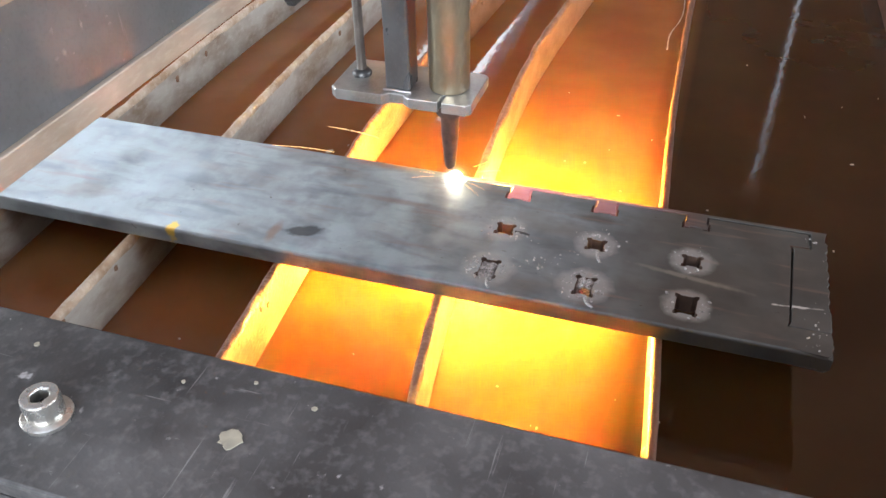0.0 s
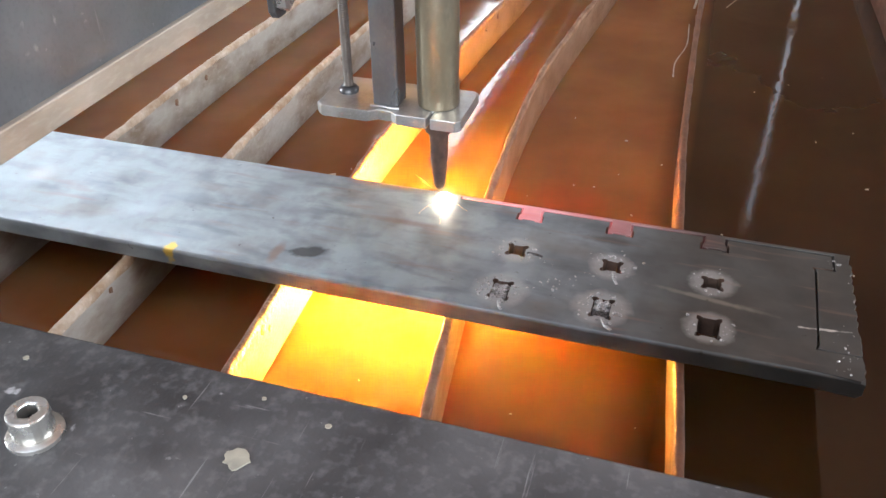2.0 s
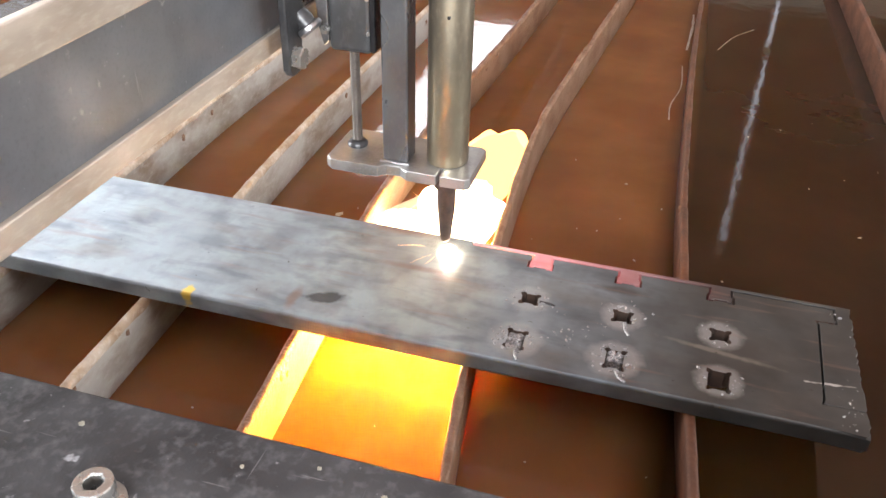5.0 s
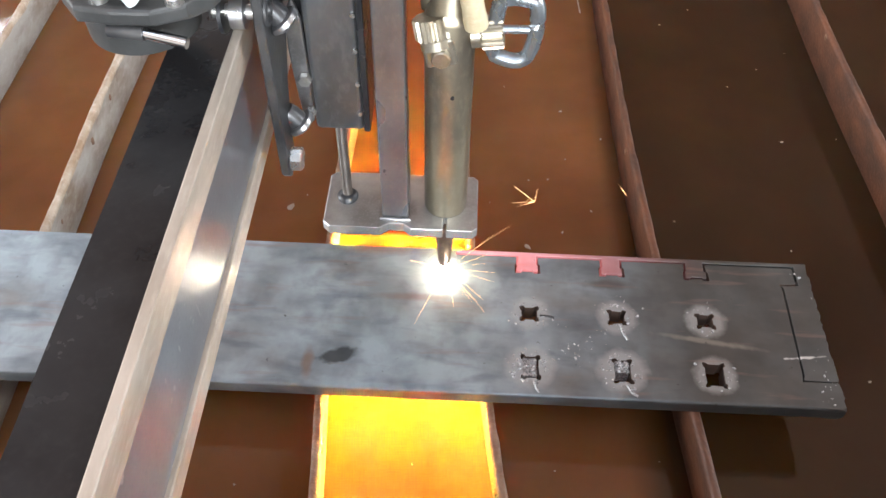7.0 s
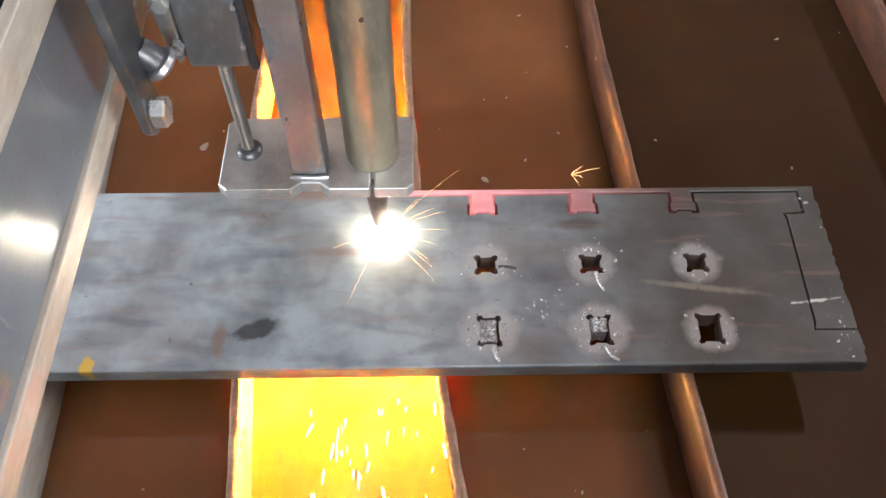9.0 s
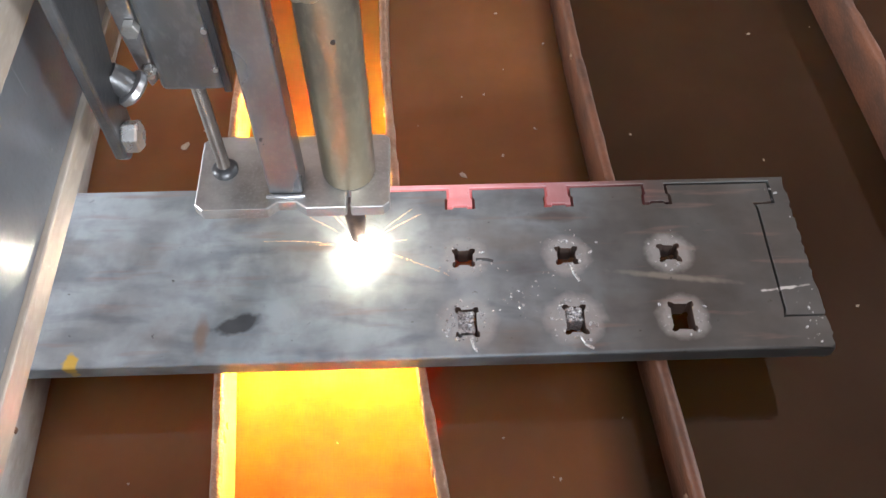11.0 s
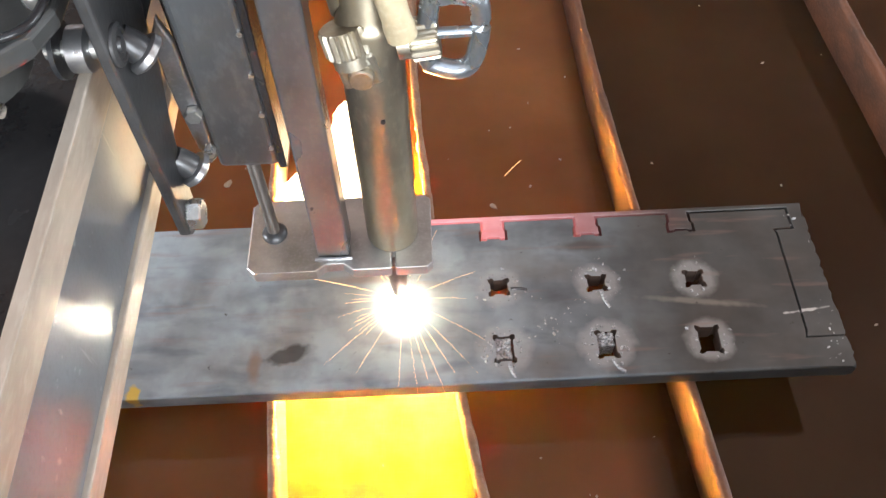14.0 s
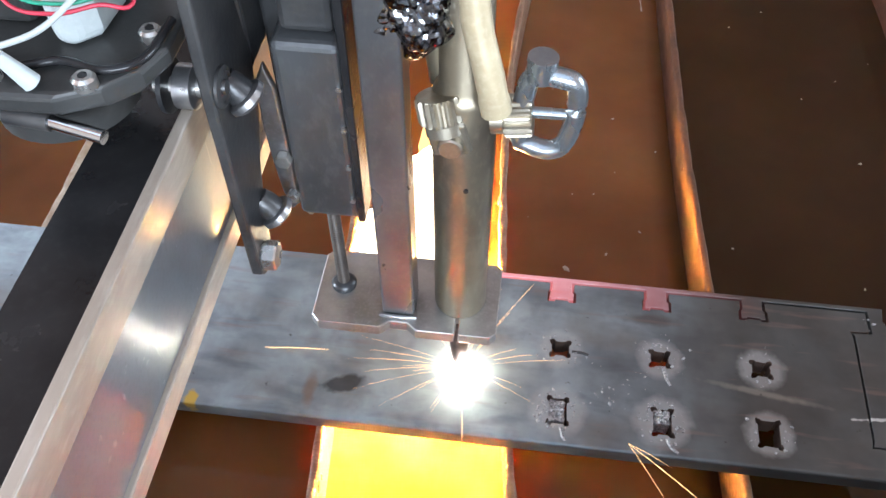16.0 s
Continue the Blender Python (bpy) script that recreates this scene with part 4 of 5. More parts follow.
front_turn = Matrix.Rotation(radians(112), 4, "X") @ Matrix.Rotation(radians(-18), 4, "Y")
bevelled(part("valve_body", box(-0.0085, 0.0085, -0.008, 0.004, -0.009, 0.008, 0, Matrix.Translation((-0.007, -0.012, 0.202)) @ Matrix.Rotation(radians(-12), 4, "Y")), M_BRASS, torch, "nickel-brass valve body"), 0.002, 3)
smooth(part("plug", lathe([(0.0052, 0), (0.0052, 0.003), (0.0045, 0.0038)], along_y((-0.006, -0.0200, 0.200)) @ Matrix.Rotation(radians(180), 4, "X"), 20), M_BRASS, torch), 40)
smooth(part("valve_knob", ribbed_knob((-0.0085, -0.0165, 0.2035), Matrix.Rotation(radians(-16), 4, "X") @ Matrix.Rotation(radians(-12), 4, "Y"), 0.0100, 0.0165), M_BRASS, torch, "ribbed nickel valve knob"), 35)
right_turn = Matrix.Rotation(radians(82), 4, "Y")
smooth(part("valve_knob", ribbed_knob((0.009, -0.008, 0.2060), right_turn, 0.0090, 0.017), M_BRASS, torch, "ribbed nickel valve knob"), 35)
pipe = curve_points([(0.0115, -0.020, 0.2195), (0.008, -0.019, 0.236), (0.002, -0.014, 0.258), (-0.002, -0.008, 0.29), (-0.004, 0.0, 0.36)], 6)
smooth(part("gas_pipe", sweep(pipe, [0.0062] * 3 + [0.0058] * (len(pipe) - 3), 14), M_CREAM, torch, "cream gas pipe with a rounded ferrule"), 60)
pipe2 = curve_points([(-0.012, 0.002, 0.215), (-0.016, 0.006, 0.25), (-0.020, 0.010, 0.36)], 6)
smooth(part("gas_pipe", sweep(pipe2, 0.0055, 14), M_TUBE, torch), 60)
# chrome handwheel, a flattened ring with a spoke and hub
wheel = curve_points([(0.020 + (x - 0.024) * 0.78, y - 0.011, 0.191 + (z - 0.175) * 0.64) for x, y, z in ((0.026, 0.004, 0.178), (0.040, 0.002, 0.175), (0.049, 0.002, 0.182), (0.0525, 0.002, 0.205), (0.0515, 0.002, 0.228), (0.045, 0.002, 0.234),
                      (0.030, 0.004, 0.232), (0.026, 0.004, 0.214), (0.024, 0.004, 0.192), (0.026, 0.004, 0.178))], 5)[:-1]
wh = part("handwheel", sweep(wheel, 0.0042, 8, True), M_ALLOY, torch, "chrome loop handle")
smooth(wh, 60)
bm = sweep([(0.018, -0.007, 0.209), (0.041, -0.009, 0.211)], 0.0024, 10)
add_sweep(bm, [(0.027, -0.007, 0.227), (0.0275, -0.007, 0.237)], 0.0060, 16)
smooth(part("hub", bm, M_ALLOY, wh, "chrome hub and spoke"), 40)


def foil(seed):
    """Crumpled foil wrapped round the hoses above the torch."""
    bm = bmesh.new()
    geo = bmesh.ops.create_icosphere(bm, subdivisions=5, radius=1)["verts"]
    for v in geo:
        d = 1 + 0.40 * noise.noise(v.co * 1.6 + Vector((seed, 0, 0))) + 0.22 * abs(noise.noise(v.co * 3.4)) + 0.09 * abs(noise.noise(v.co * 7))
        v.co = Vector((v.co.x * 0.0155, v.co.y * 0.012, v.co.z * 0.018)) * d + Vector((-0.021, -0.010, 0.258))
    return bm


part("foil_wrap", foil(5.0), M_FOIL, torch, "crumpled shiny foil wrap")

# drive motor behind the roller plate, with wires
motor = empty("drive_motor", "dark drive motor with coloured wires above the beam", "drive motor")
plate = [(-0.170, -0.020), (-0.168, -0.066), (-0.158, -0.078), (-0.142, -0.080), (-0.126, -0.0795), (-0.112, -0.073), (-0.102, -0.063), (-0.0975, -0.050), (-0.0975, -0.020)]
bevelled(part("mounting_plate", slab([plate], 0.2545, 0.2630), M_MOTOR, motor, "dark oily motor mounting plate"), 0.0022, 3)
smooth(part("gear_housing", lathe([(0.022, 0.2310), (0.0255, 0.2335), (0.0265, 0.2530), (0.0255, 0.2545)], Matrix.Translation((-0.1430, -0.046, 0)), 36), M_MOTOR, motor, "round black gear housing"), 35)
rim = curve_points([(-0.160, -0.060, 0.2660), (-0.146, -0.070, 0.2650), (-0.128, -0.064, 0.2650), (-0.112, -0.067, 0.2650), (-0.101, -0.060, 0.2655), (-0.0985, -0.040, 0.2660)], 6)
smooth(part("hose", sweep(rim, 0.0016, 10), M_TOP, motor, "black rubber hose"), 60)
cover = [(-0.1400, -0.012), (-0.1390, -0.044), (-0.1340, -0.054), (-0.1260, -0.055), (-0.1190, -0.048), (-0.1170, -0.012)]
bevelled(part("casing", slab([cover], 0.2632, 0.3350), M_GREY, motor, "pale grey motor cover"), 0.004, 3)
bevelled(part("side_casing", box(-0.172, -0.1440, -0.046, -0.012, 0.2632, 0.3350), M_MOTOR, motor, "dark motor body"), 0.004, 3)
for k, (cr, cg, cb) in enumerate(((0.5, 0.03, 0.06), (0.02, 0.24, 0.15), (0.55, 0.40, 0.05), (0.6, 0.2, 0.2), (0.45, 0.02, 0.10))):
    w = material("wire_sheath", (cr, cg, cb), 0.45, bump=0.05)
    d, e = 0.0022 * (k - 2), 0.0016 * ((k * 2) % 5 - 2)
    pts = [(-0.154 + d, -0.020, 0.318 + e), (-0.147 + d, -0.043 + e, 0.306 + e), (-0.135 + d, -0.0600 + d * 0.5, 0.289 + e), (-0.119 + e, -0.0645 + d * 0.4, 0.288 + e), (-0.105 + e, -0.061 + d * 0.4, 0.290 + e),
           (-0.0985 + e * 0.4, -0.056 + d * 0.5, 0.288 + e), (-0.1015 + e * 0.4, -0.040, 0.296 + e)]
    smooth(part("wire", sweep(curve_points(pts, 6), 0.0007, 6), w, motor, "thin coloured wire"), 80)
cab = [(-0.170, -0.076, 0.274), (-0.148, -0.078, 0.277), (-0.135, -0.0765, 0.280), (-0.122, -0.0735, 0.285), (-0.112, -0.064, 0.292), (-0.104, -0.052, 0.300), (-0.100, -0.035, 0.318)]
smooth(part("cable", sweep(curve_points(cab, 6), 0.0010, 10), M_GREY, motor, "pale grey cable"), 80)
smooth(part("clamp_rod", sweep([(-0.1385, -0.0770, 0.2760), (-0.1330, -0.0745, 0.2640)], [0.0022, 0.0034], 14), M_GREY, motor, "grey clamp arm"), 60)
smooth(part("clamp_rod", sweep([(-0.147, -0.0755, 0.2500), (-0.1310, -0.0770, 0.2500)], 0.0034, 14), M_DARK, motor, "dark clamp rod"), 60)
smooth(part("clamp_rod", sweep([(-0.1310, -0.0770, 0.2500), (-0.1125, -0.0800, 0.2480)], 0.0026, 14), M_CHROME, motor, "chrome clamp rod"), 60)
for x, y in ((-0.1035, -0.047), (-0.116, -0.073), (-0.148, -0.073)):
    screw = smooth(part("screw", lathe([(0.0040, 0.2631), (0.0040, 0.2665), (0.0030, 0.2675)], Matrix.Translation((x, y, 0)), 16), M_ZINC, motor), 40)
    part("socket", lathe([(0.0017, 0.2674), (0.0017, 0.2678)], Matrix.Translation((x, y, 0)), 6), M_TOP, screw)

# ---- flame, slag and sparks ----
def ball(r, sx=1.0, sz=1.0, at=(0, 0, 0), rough=0.0, seed=0.0):
    bm = bmesh.new()
    geo = bmesh.ops.create_icosphere(bm, subdivisions=4, radius=r)["verts"]
    for v in geo:
        k = 1 + rough * noise.noise(v.co * (2.2 / r) + Vector((seed, 0, 0)))
        v.co = Vector((v.co.x * sx * k, v.co.y * sx * k, v.co.z * sz * k)) + Vector(at)
    return bm


flame = empty("cutting_flame", "white-hot cutting flame between nozzle and bar", "flame")
smooth(part("core", ball(0.0053, 1.0, 0.85, (0, 0, 0.0058), 0.12), M_ARC, flame), 180)
for k in range(6):
    # glare round the flame, built as glowing domes on the bar, fainter outwards
    r = 0.0066 * 1.20 ** k
    shell = glow("glare_halo", (1.0, 0.90 - 0.02 * k, 0.80 - 0.05 * k), 4.2 * 0.52 ** k, 0.965)
    dome = ball(r, 1.0, 0.72, (0, 0, 0.0064), 0.05, 2.0)
    bmesh.ops.delete(dome, geom=[v for v in dome.verts if v.co.z < 0.0062], context="VERTS")
    smooth(part("halo", dome, shell, flame), 180)

stream = empty("slag_stream", "yellow-hot molten slag stream under the bar", "molten slag")
smooth(part("jet", lathe([(0.0012, -0.0125), (0.0018, -0.02), (0.0024, -0.035), (0.0040, -0.0505)], n=12), M_JET, stream), 60)
# extra glowing dribble, moved about to light the cells beside the stream
drop = empty("fill_dribble", "orange-hot slag dribble added to light the cells beside the stream", "molten slag")
smooth(part("dribble", lathe([(0.0010, -0.0135), (0.0014, -0.025), (0.0020, -0.040), (0.0010, -0.048)], n=10), M_DROP, drop), 60)


def streak(length, r=0.00035, sag=0.0):
    pts = [(length * k / 5, 0, -sag * (k / 5) ** 2) for k in range(6)]
    return sweep(pts, [r * 0.4, r, r, r * 0.9, r * 0.7, r * 0.25], 5)


def spark_fan(seed, n, near, far, low=2, high=24):
    rnd = random.Random(seed)
    fan = empty("spark_fan", "fan of thin orange sparks spraying from the flame", "sparks", "spark fans")
    for _ in range(n):
        a, e = rnd.uniform(0, 360), rnd.uniform(low, high)
        L = rnd.uniform(near, far)
        bm = streak(L, rnd.uniform(0.00003, 0.00006), L * 0.12)
        bm.transform(Matrix.Rotation(radians(a), 4, "Z") @ Matrix.Rotation(radians(-e), 4, "Y") @ Matrix.Translation((rnd.uniform(0.010, 0.02), 0, 0)))
        part("spark", bm, M_SPARK, fan)
    return fan


fans = [spark_fan(3, 7, 0.006, 0.022), spark_fan(8, 8, 0.015, 0.055, 1, 9), spark_fan(12, 16, 0.02, 0.060, 1, 14)]

# single sparks that fly off and drop into the water: when, where, heading, length, branches
FLYING = [(0.0, (-0.365, 0.112, 0.004), 178, 0.070, 1), (0.0, (-0.335, 0.128, 0.012), 165, 0.050, 1), (2.7, (-0.17, 0.125, 0.020), 8, 0.060, 5), (3.0, (-0.21, 0.15, 0.030), 40, 0.030, 4), (3.5, (-0.215, 0.15, 0.0), -8, 0.022, 1), (3.0, (-0.020, 0.27, 0.0), 10, 0.024, 6), (3.0, (-0.178, 0.20, -0.02), -10, 0.034, 7), (3.0, (-0.148, 0.17, -0.02), 120, 0.012, 5), (3.0, (-0.190, 0.266, -0.02), -12, 0.016, 2), (3.0, (-0.256, 0.15, 0.0), 30, 0.034, 7), (3.0, (-0.030, 0.186, 0.0), 60, 0.008, 2),
         
          (4.0, (-0.325, 0.14, 0.010), 140, 0.018, 4), (4.0, (-0.25, 0.15, 0.005), 50, 0.025, 6), (4.5, (-0.24, 0.16, 0.06), 60, 0.030, 7), (4.5, (-0.235, 0.20, 0.05), 75, 0.022, 6), (4.5, (-0.245, 0.25, 0.06), 100, 0.022, 5), (4.5, (-0.33, 0.14, 0.012), 130, 0.016, 4), (7.0, (-0.215, 0.155, 0.010), 130, 0.024, 8), (7.0, (-0.145, 0.165, 0.01), 110, 0.014, 1), (8.0, (-0.252, 0.232, -0.03), 62, 0.016, 4), (8.0, (-0.262, 0.075, 0.004), -48, 0.046, 2), (9.0, (-0.165, 0.125, 0.0), 20, 0.020, 5), (11.5, (-0.205, 0.085, 0.003), -5, 0.020, 1),
          (12.5, (-0.235, 0.005, 0.002), -62, 0.045, 1), (12.5, (-0.335, 0.095, 0.03), -35, 0.030, 2), (13.5, (-0.235, 0.105, 0.006), 45, 0.032, 1), (13.5, (-0.205, 0.110, 0.003), 18, 0.035, 1), (14.5, (-0.225, 0.012, 0.003), -48, 0.040, 6),
          (15.5, (-0.145, 0.008, 0.004), -18, 0.050, 1), (15.5, (-0.33, 0.035, 0.003), 195, 0.060, 1), (15.5, (-0.140, -0.026, -0.03), -6, 0.020, 1), (15.5, (-0.232, 0.042, 0.004), 10, 0.052, 5), (13.0, (-0.278, 0.050, 0.004), 235, 0.055, 2), (13.0, (-0.300, 0.068, 0.006), 176, 0.070, 1), (14.0, (-0.21, 0.14, 0.01), 50, 0.02, 1), (16.0, (-0.18, 0.0, 0.003), -35, 0.060, 3), (16.0, (-0.36, 0.040, 0.003), 182, 0.050, 1)]
flyers = []
for k, (when, at, heading, length, branches) in enumerate(FLYING):
    fly = empty("flying_spark", "single bright spark thrown off by the cut", "spark", "flying sparks")
    rnd = random.Random(50 + k)
    for b in range(branches):
        bm = streak(length * (1 if b == 0 else rnd.uniform(0.3, 0.9)), 0.00010 if b == 0 else 0.00006, length * 0.1)
        bm.transform(Matrix.Rotation(radians(0 if b == 0 else rnd.uniform(-32, 32) if when > 9 else rnd.uniform(-70, 70)), 4, "Z") @ Matrix.Rotation(radians(0 if b == 0 else rnd.uniform(-20, 30)), 4, "Y"))
        part("spark", bm, M_SPARK, fly)
    flyers.append(fly)

# burning droplets skipping over the water in the lit cell
spray = empty("slag_spray", "yellow-hot slag droplets skipping over the water", "molten slag")
rnd = random.Random(31)
for _ in range(60):
    bm = streak(rnd.uniform(0.003, 0.011), rnd.uniform(0.0003, 0.0008))
    bm.transform(Matrix.Translation((rnd.uniform(-0.035, 0.042), rnd.uniform(-0.13, 0.0), rnd.uniform(-0.050, -0.030))) @ Matrix.Rotation(radians(rnd.gauss(-95, 14)), 4, "Z") @ Matrix.Rotation(radians(rnd.uniform(-25, 25)), 4, "Y"))
    part("droplet", bm, M_SPRAY, spray)

# molten burst blown out behind the bar, and the plume of sparks that follows it
# its pieces also glow in place of brightly lit water between the slats
burst = empty("slag_burst", "white-hot slag burst behind the bar, later the glow of lit water", "molten slag")
smooth(part("burst_core", ball(0.042, 1.0, 0.42, (-0.004, 0.042, -0.038), 0.25, 3.0), M_BURST, burst), 180)
smooth(part("water_glow_side", ball(0.028, 1.0, 0.42, (-0.028, 0.060, -0.040), 0.25, 8.0), M_BURST, burst), 180)
for at, r, longer, seed, hot in (((0.004, 0.112, -0.045), 0.036, 1.5, 4.0, M_BURST), ((0.008, 0.205, -0.047), 0.034, 2.4, 6.0, M_WATER_GLOW)):
    bm = ball(r, 1.0, 0.28, (0, 0, 0), 0.3, seed)
    bm.transform(Matrix.Translation(at) @ Matrix.Diagonal((1, longer, 1, 1)))
    smooth(part("water_glow_tail", bm, hot, burst), 180)
smooth(part("burst_glow", ball(0.046, 1.0, 0.50, (-0.006, 0.050, -0.036), 0.35, 7.0), M_HALO2, burst), 180)
plume = empty("spark_plume", "plume of white and orange sparks above the water", "sparks")
for k, (py, pz, r) in enumerate(((0.15, -0.032, 0.020), (0.19, -0.020, 0.022), (0.23, -0.004, 0.021), (0.27, 0.012, 0.018))):
    for j, grow in enumerate((0.55, 0.8, 1.05, 1.3)):
        smooth(part("plume_puff", ball(r * grow, 0.75, 1.2, (-0.002 * k, py, pz), 0.9, 2.3 * k + j), M_PUFF, plume), 180)
rnd = random.Random(77)
for owner, n, ya, yb in ((burst, 26, 0.01, 0.09), (plume, 90, 0.12, 0.36)):
    for _ in range(n):
        y = rnd.uniform(ya, yb)
        side_way = rnd.gauss(0, 0.018)
        bm = streak(rnd.uniform(0.006, 0.026), rnd.uniform(0.0001, 0.00022), 0.002)
        up, turn = rnd.uniform(10, 65), 90 + rnd.gauss(0, 38) - (55 if owner is burst and side_way > 0 else -55 if owner is burst else 0)
        bm.transform(Matrix.Translation((side_way, y, -0.035 + 0.19 * max(0.0, y - 0.1) + rnd.uniform(0, 0.02))) @ Matrix.Rotation(radians(turn), 4, "Z") @ Matrix.Rotation(radians(-up), 4, "Y"))
        part("spark", bm, M_SPARK, owner)

# sparks that scatter over the water beside the cut
scatter = empty("spark_scatter", "scattered orange sparks bouncing off the water", "sparks")
rnd = random.Random(19)
for _ in range(46):
    spread = rnd.random() ** 1.4
    bm = streak(rnd.uniform(0.004, 0.020), rnd.uniform(0.00006, 0.00018), 0.002)
    bm.transform(Matrix.Translation((0.004 + 0.13 * spread, 0.02 + rnd.uniform(0, 0.05) + 0.05 * (1 - spread) * rnd.random(), rnd.uniform(-0.045, 0.012))) @ Matrix.Rotation(radians(rnd.gauss(20, 45)), 4, "Z") @ Matrix.Rotation(radians(rnd.uniform(-50, 20)), 4, "Y"))
    part("spark", bm, M_SPARK, scatter)
for j, grow in enumerate((0.5, 0.8, 1.1)):
    smooth(part("spark_haze", ball(0.019 * grow, 1.0, 1.1, (0.008, 0.016, 0.004), 0.7, 4.0 + j), M_HAZE, scatter), 180)

# ---- movement ----
TX = [(0, -0.270), (0.5, -0.272), (1.0, -0.276), (1.5, -0.280), (2.0, -0.283), (2.5, -0.285), (3.5, -0.286), (4.7, -0.286), (7.0, -0.278), (16.0, -0.278)]
TY = [(0, 0.111), (1.0, 0.110), (2.0, 0.108), (2.5, 0.107), (3.5, 0.102), (4.7, 0.099), (7.0, 0.097), (7.5, 0.096), (9.0, 0.087), (11.5, 0.069), (12.5, 0.065), (13.5, 0.060), (14.5, 0.054), (15.5, 0.047), (16.0, 0.043)]
STEPS = [0, 0.5, 1.0, 1.5, 2.0, 2.5, 3.0, 3.5, 4.0, 4.7, 5.4, 6.1, 7.0, 7.5, 8.0, 8.5, 9.0, 9.8, 10.6, 11.5, 12.0, 12.5, 13.0, 13.5, 14.0, 14.5, 15.0, 15.5, 16.0]


def torch_at(t):
    return (float(np.interp(t, *zip(*TX))), float(np.interp(t, *zip(*TY))))


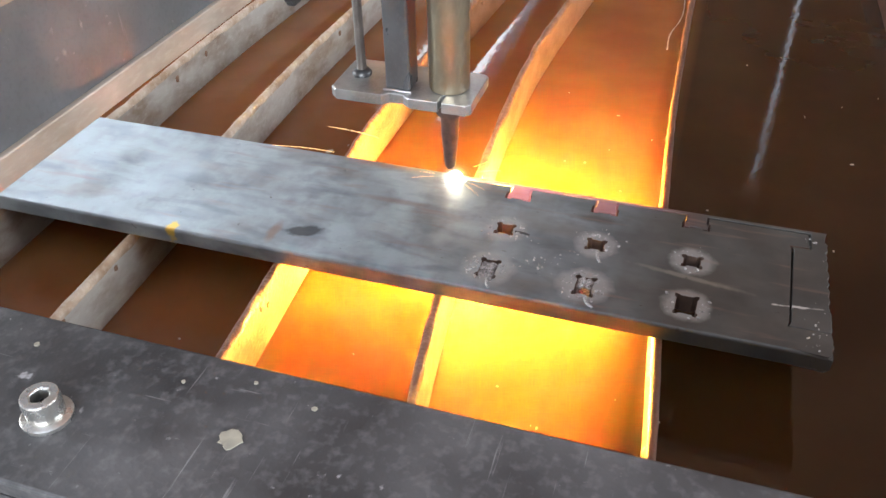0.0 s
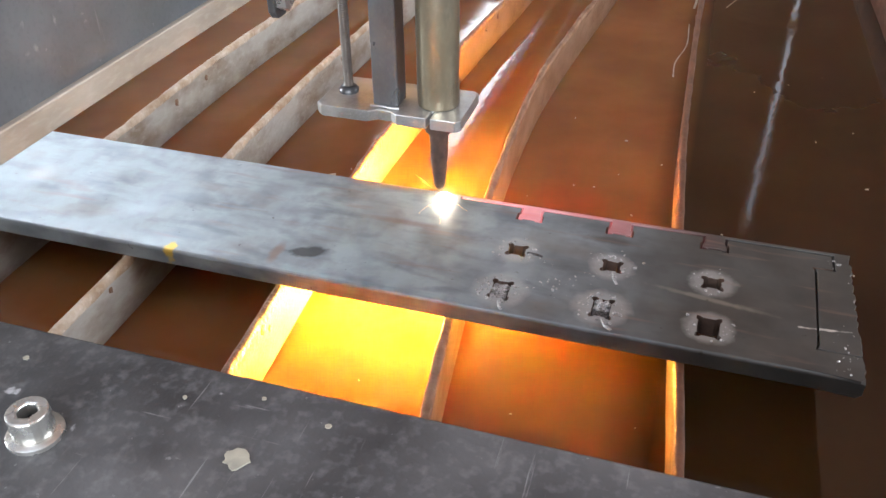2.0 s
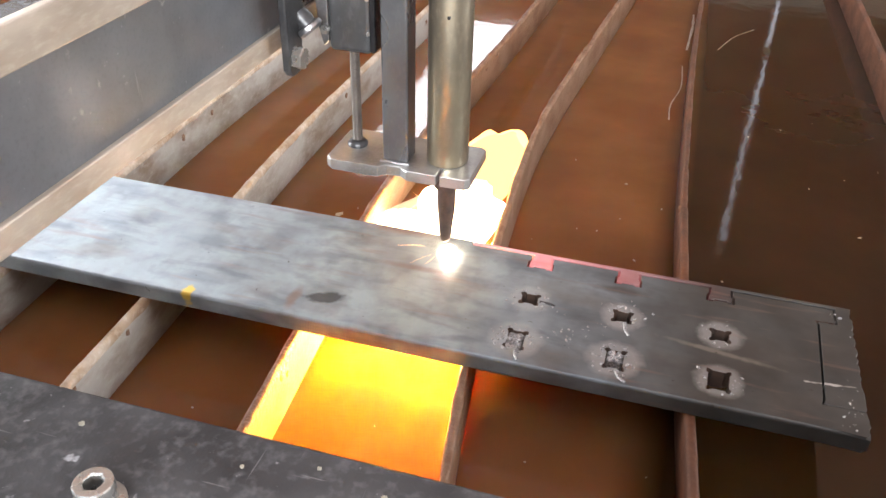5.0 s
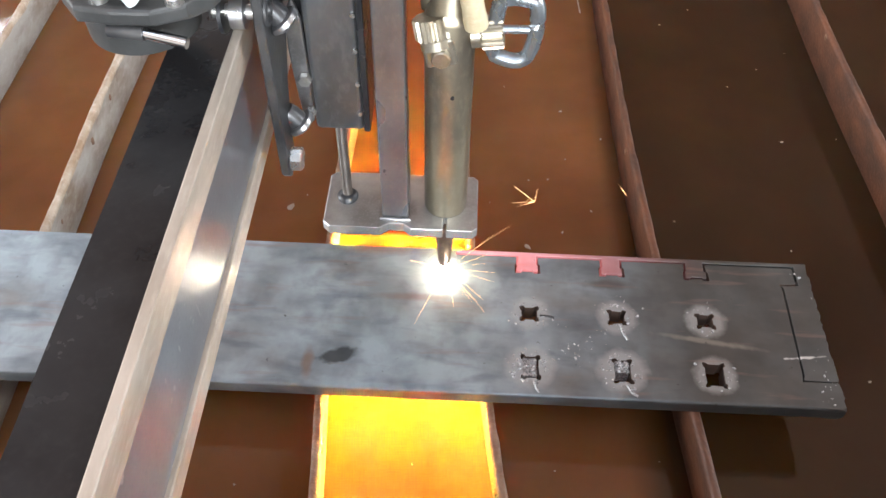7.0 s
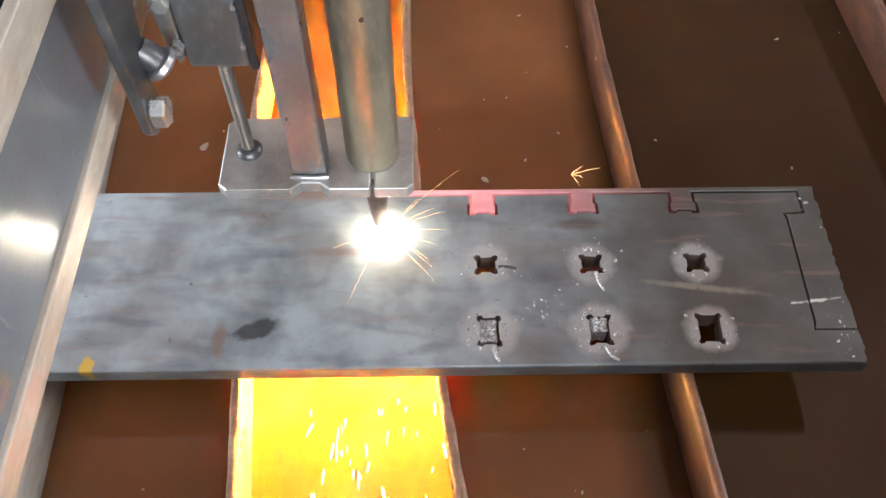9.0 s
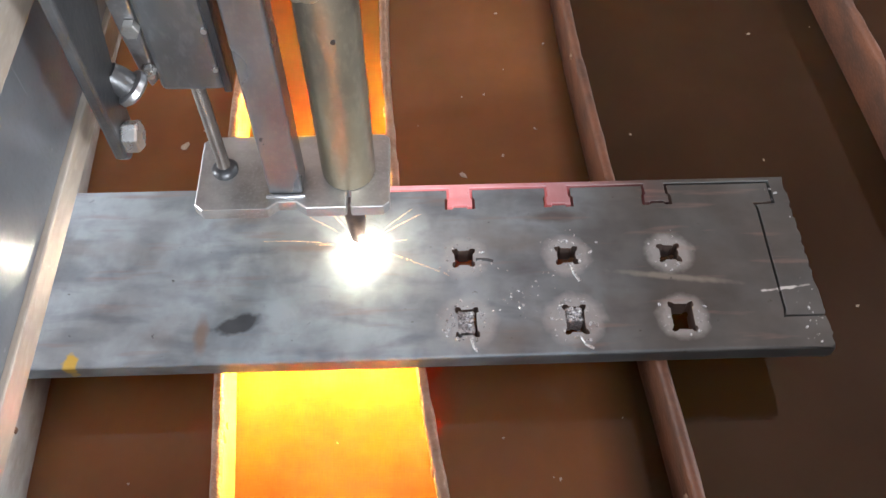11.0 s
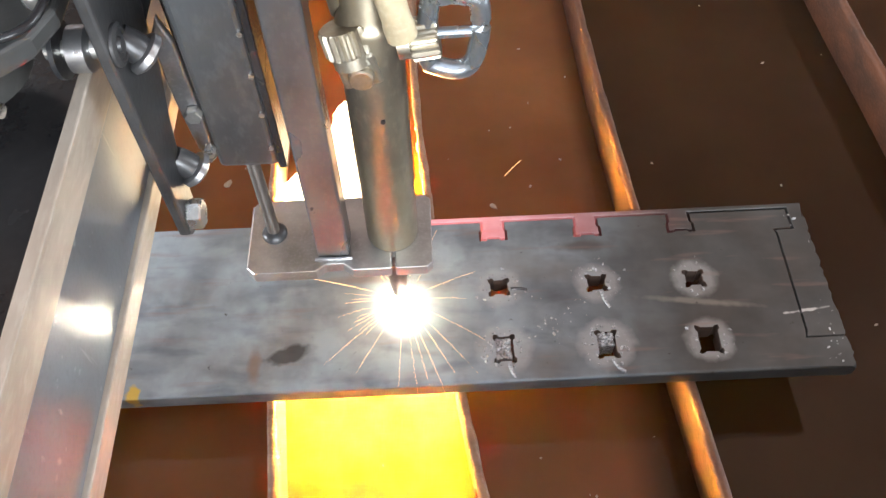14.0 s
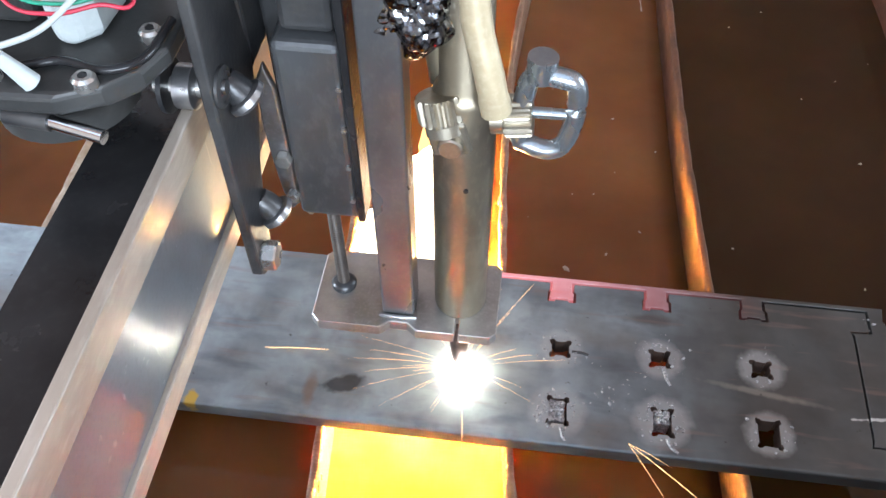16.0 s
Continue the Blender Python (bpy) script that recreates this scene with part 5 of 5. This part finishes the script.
def motions():
    walk(gantry, [(t, pose(BEAM_X + torch_at(t)[0] + 0.278, 0, 0)) for t in STEPS])
    for thing in (carriage, torch):
        walk(thing, [(t, pose(*torch_at(t), 0)) for t in STEPS])
    walk(motor, [(t, pose(*torch_at(t), 0)) for t in STEPS])
    rnd = random.Random(2)
    walk(flame, [(0.1 * k, pose(torch_at(0.1 * k)[0], torch_at(0.1 * k)[1] - float(np.interp(0.1 * k, (0, 4, 8), (0.001, 0.003, 0.005))), float(np.interp(0.1 * k, (0, 4.7, 7.0, 11.5), (-0.006, -0.006, -0.0035, 0.0))), 0, 0, rnd.uniform(-40, 40))) for k in range(161)])
    side = lambda t: float(np.interp(t, (0, 0.5, 1.05, 1.25, 16), (0.020, 0.025, 0.032, -0.004, -0.004)))
    lean = lambda t: float(np.interp(t, (0, 1.5, 2.5, 3.9, 4.2, 4.7, 5.6, 7.0, 9.0, 11.5, 16), (0, -4, -12, -8, 35, 40, 10, -6, 6, 34, 46)))
    walk(stream, [(t, pose(torch_at(t)[0] + side(t), torch_at(t)[1] + float(np.interp(t, (9, 12, 16), (0, 0.006, 0.018))), float(np.interp(t, (0, 1.5, 2.5, 4.7, 7.5, 8.5, 10.6, 11.5, 12.0), (0, -0.004, -0.016, -0.016, -0.010, 0, -0.012, -0.020, 0))), lean(t))) for t in sorted(STEPS + [1.05, 1.25, 3.9, 4.2])])
    walk(drop, [(t, pose(x, y, z)) for t, x, y, z in ((0, -0.276, 0.10, 0), (1.05, -0.278, 0.10, 0), (1.25, -0.250, 0.10, 0), (1.5, -0.249, 0.10, -0.004), (1.9, -0.249, 0.10, -0.019), (2.5, -0.249, 0.10, -0.027), (3.0, -0.248, 0.10, -0.0315), (3.55, -0.248, 0.10, -0.035), (3.7, -0.248, 0.10, -0.06), (3.8, -0.300, 0.132, -0.06),
                                                       (3.9, -0.300, 0.132, -0.006), (4.7, -0.300, 0.132, -0.006), (5.6, -0.300, 0.132, -0.06), (11.4, -0.300, 0.135, -0.06), (11.9, -0.300, 0.135, -0.004),
                                                       (14.0, -0.298, 0.133, -0.004), (16, -0.296, 0.132, -0.002))])
    # burst and plume shoot up and sink back; the burst returns as lit-water glow
    def shoot(thing, times):
        walk(thing, [(0, pose(-0.316, 0.116, -0.22))] + [(t, pose(-0.316 + rnd.uniform(-0.003, 0.003), 0.116 + rnd.uniform(-0.004, 0.004), z)) for t, z in times])

    shoot(burst, [(3.8, -0.22), (3.9, -0.03), (4.0, -0.004), (4.2, 0.0), (4.4, 0.002), (4.5, 0.0), (4.7, -0.002), (5.2, -0.01), (5.8, -0.22), (11.5, -0.22), (11.8, -0.014), (12.5, -0.010), (13.5, -0.012), (14.5, -0.010), (15.5, -0.008), (16.0, -0.008)])
    walk(scatter, [(t, pose(-0.282, 0.105, z, 0, 0, 6 * math.sin(9 * t))) for t, z in ((0, -0.2), (2.5, -0.2), (2.7, -0.03), (2.8, 0.0), (2.9, 0.004), (3.0, 0.0), (3.1, -0.004), (3.2, -0.02), (3.5, -0.2), (16, -0.2))])
    shoot(plume, [(4.1, -0.22), (4.3, -0.02), (4.4, 0.0), (4.5, 0.004), (4.6, -0.03), (4.7, -0.06), (5.0, -0.22), (16, -0.22)])
    # the droplets rise with the splash and sink again
    rows = [(0, pose(-0.285, 0.0, -0.06)), (7.6, pose(-0.285, 0.0, -0.06)), (7.8, pose(-0.285, 0.0, -0.012))]
    rows += [(7.9 + 0.1 * k, pose(-0.285 + rnd.uniform(-0.008, 0.008), rnd.uniform(-0.02, 0.02), rnd.uniform(-0.006, 0.0), 0, 0, rnd.uniform(-4, 4))) for k in range(14)]
    walk(spray, rows + [(9.5, pose(-0.285, 0.0, -0.06)), (16, pose(-0.285, 0.0, -0.06))])
    for fly, (when, at, heading, length, _) in zip(flyers, FLYING):
        # thrown up from the slag stream, then drops into the water
        rows = []
        for t in sorted({0.0, 16.0, *STEPS, *(max(0.0, when - d) for d in (0.2, 0.1)), when, *(min(16.0, when + d) for d in (0.1, 0.3))}):
            x, y = torch_at(t)
            if t < when - 0.15:
                rows.append((t, pose(x, y, -0.090, 0, 0, heading)))
            elif t < when - 0.01:
                rows.append((t, pose((x + at[0]) / 2, (y + at[1]) / 2, at[2] + 0.004, 0, -20, heading)))
            elif t <= when + 0.15:
                rows.append((t, pose(*at, 0, 0, heading)))
            else:
                rows.append((t, pose(at[0] + 0.02 * math.cos(radians(heading)), at[1] + 0.02 * math.sin(radians(heading)), -0.095, 0, 0, heading)))
        walk(fly, rows)
    for fan in fans:
        a = 0
        rows = []
        for k in range(161):
            a += rnd.uniform(-55, 75)
            x, y = torch_at(0.1 * k)
            rows.append((0.1 * k, pose(x, y - 0.005, 0.003 if fan == fans[0] or k > (114 if fan == fans[2] else 69) else -0.085, 0, 0, a)))
        walk(fan, rows)


motions()
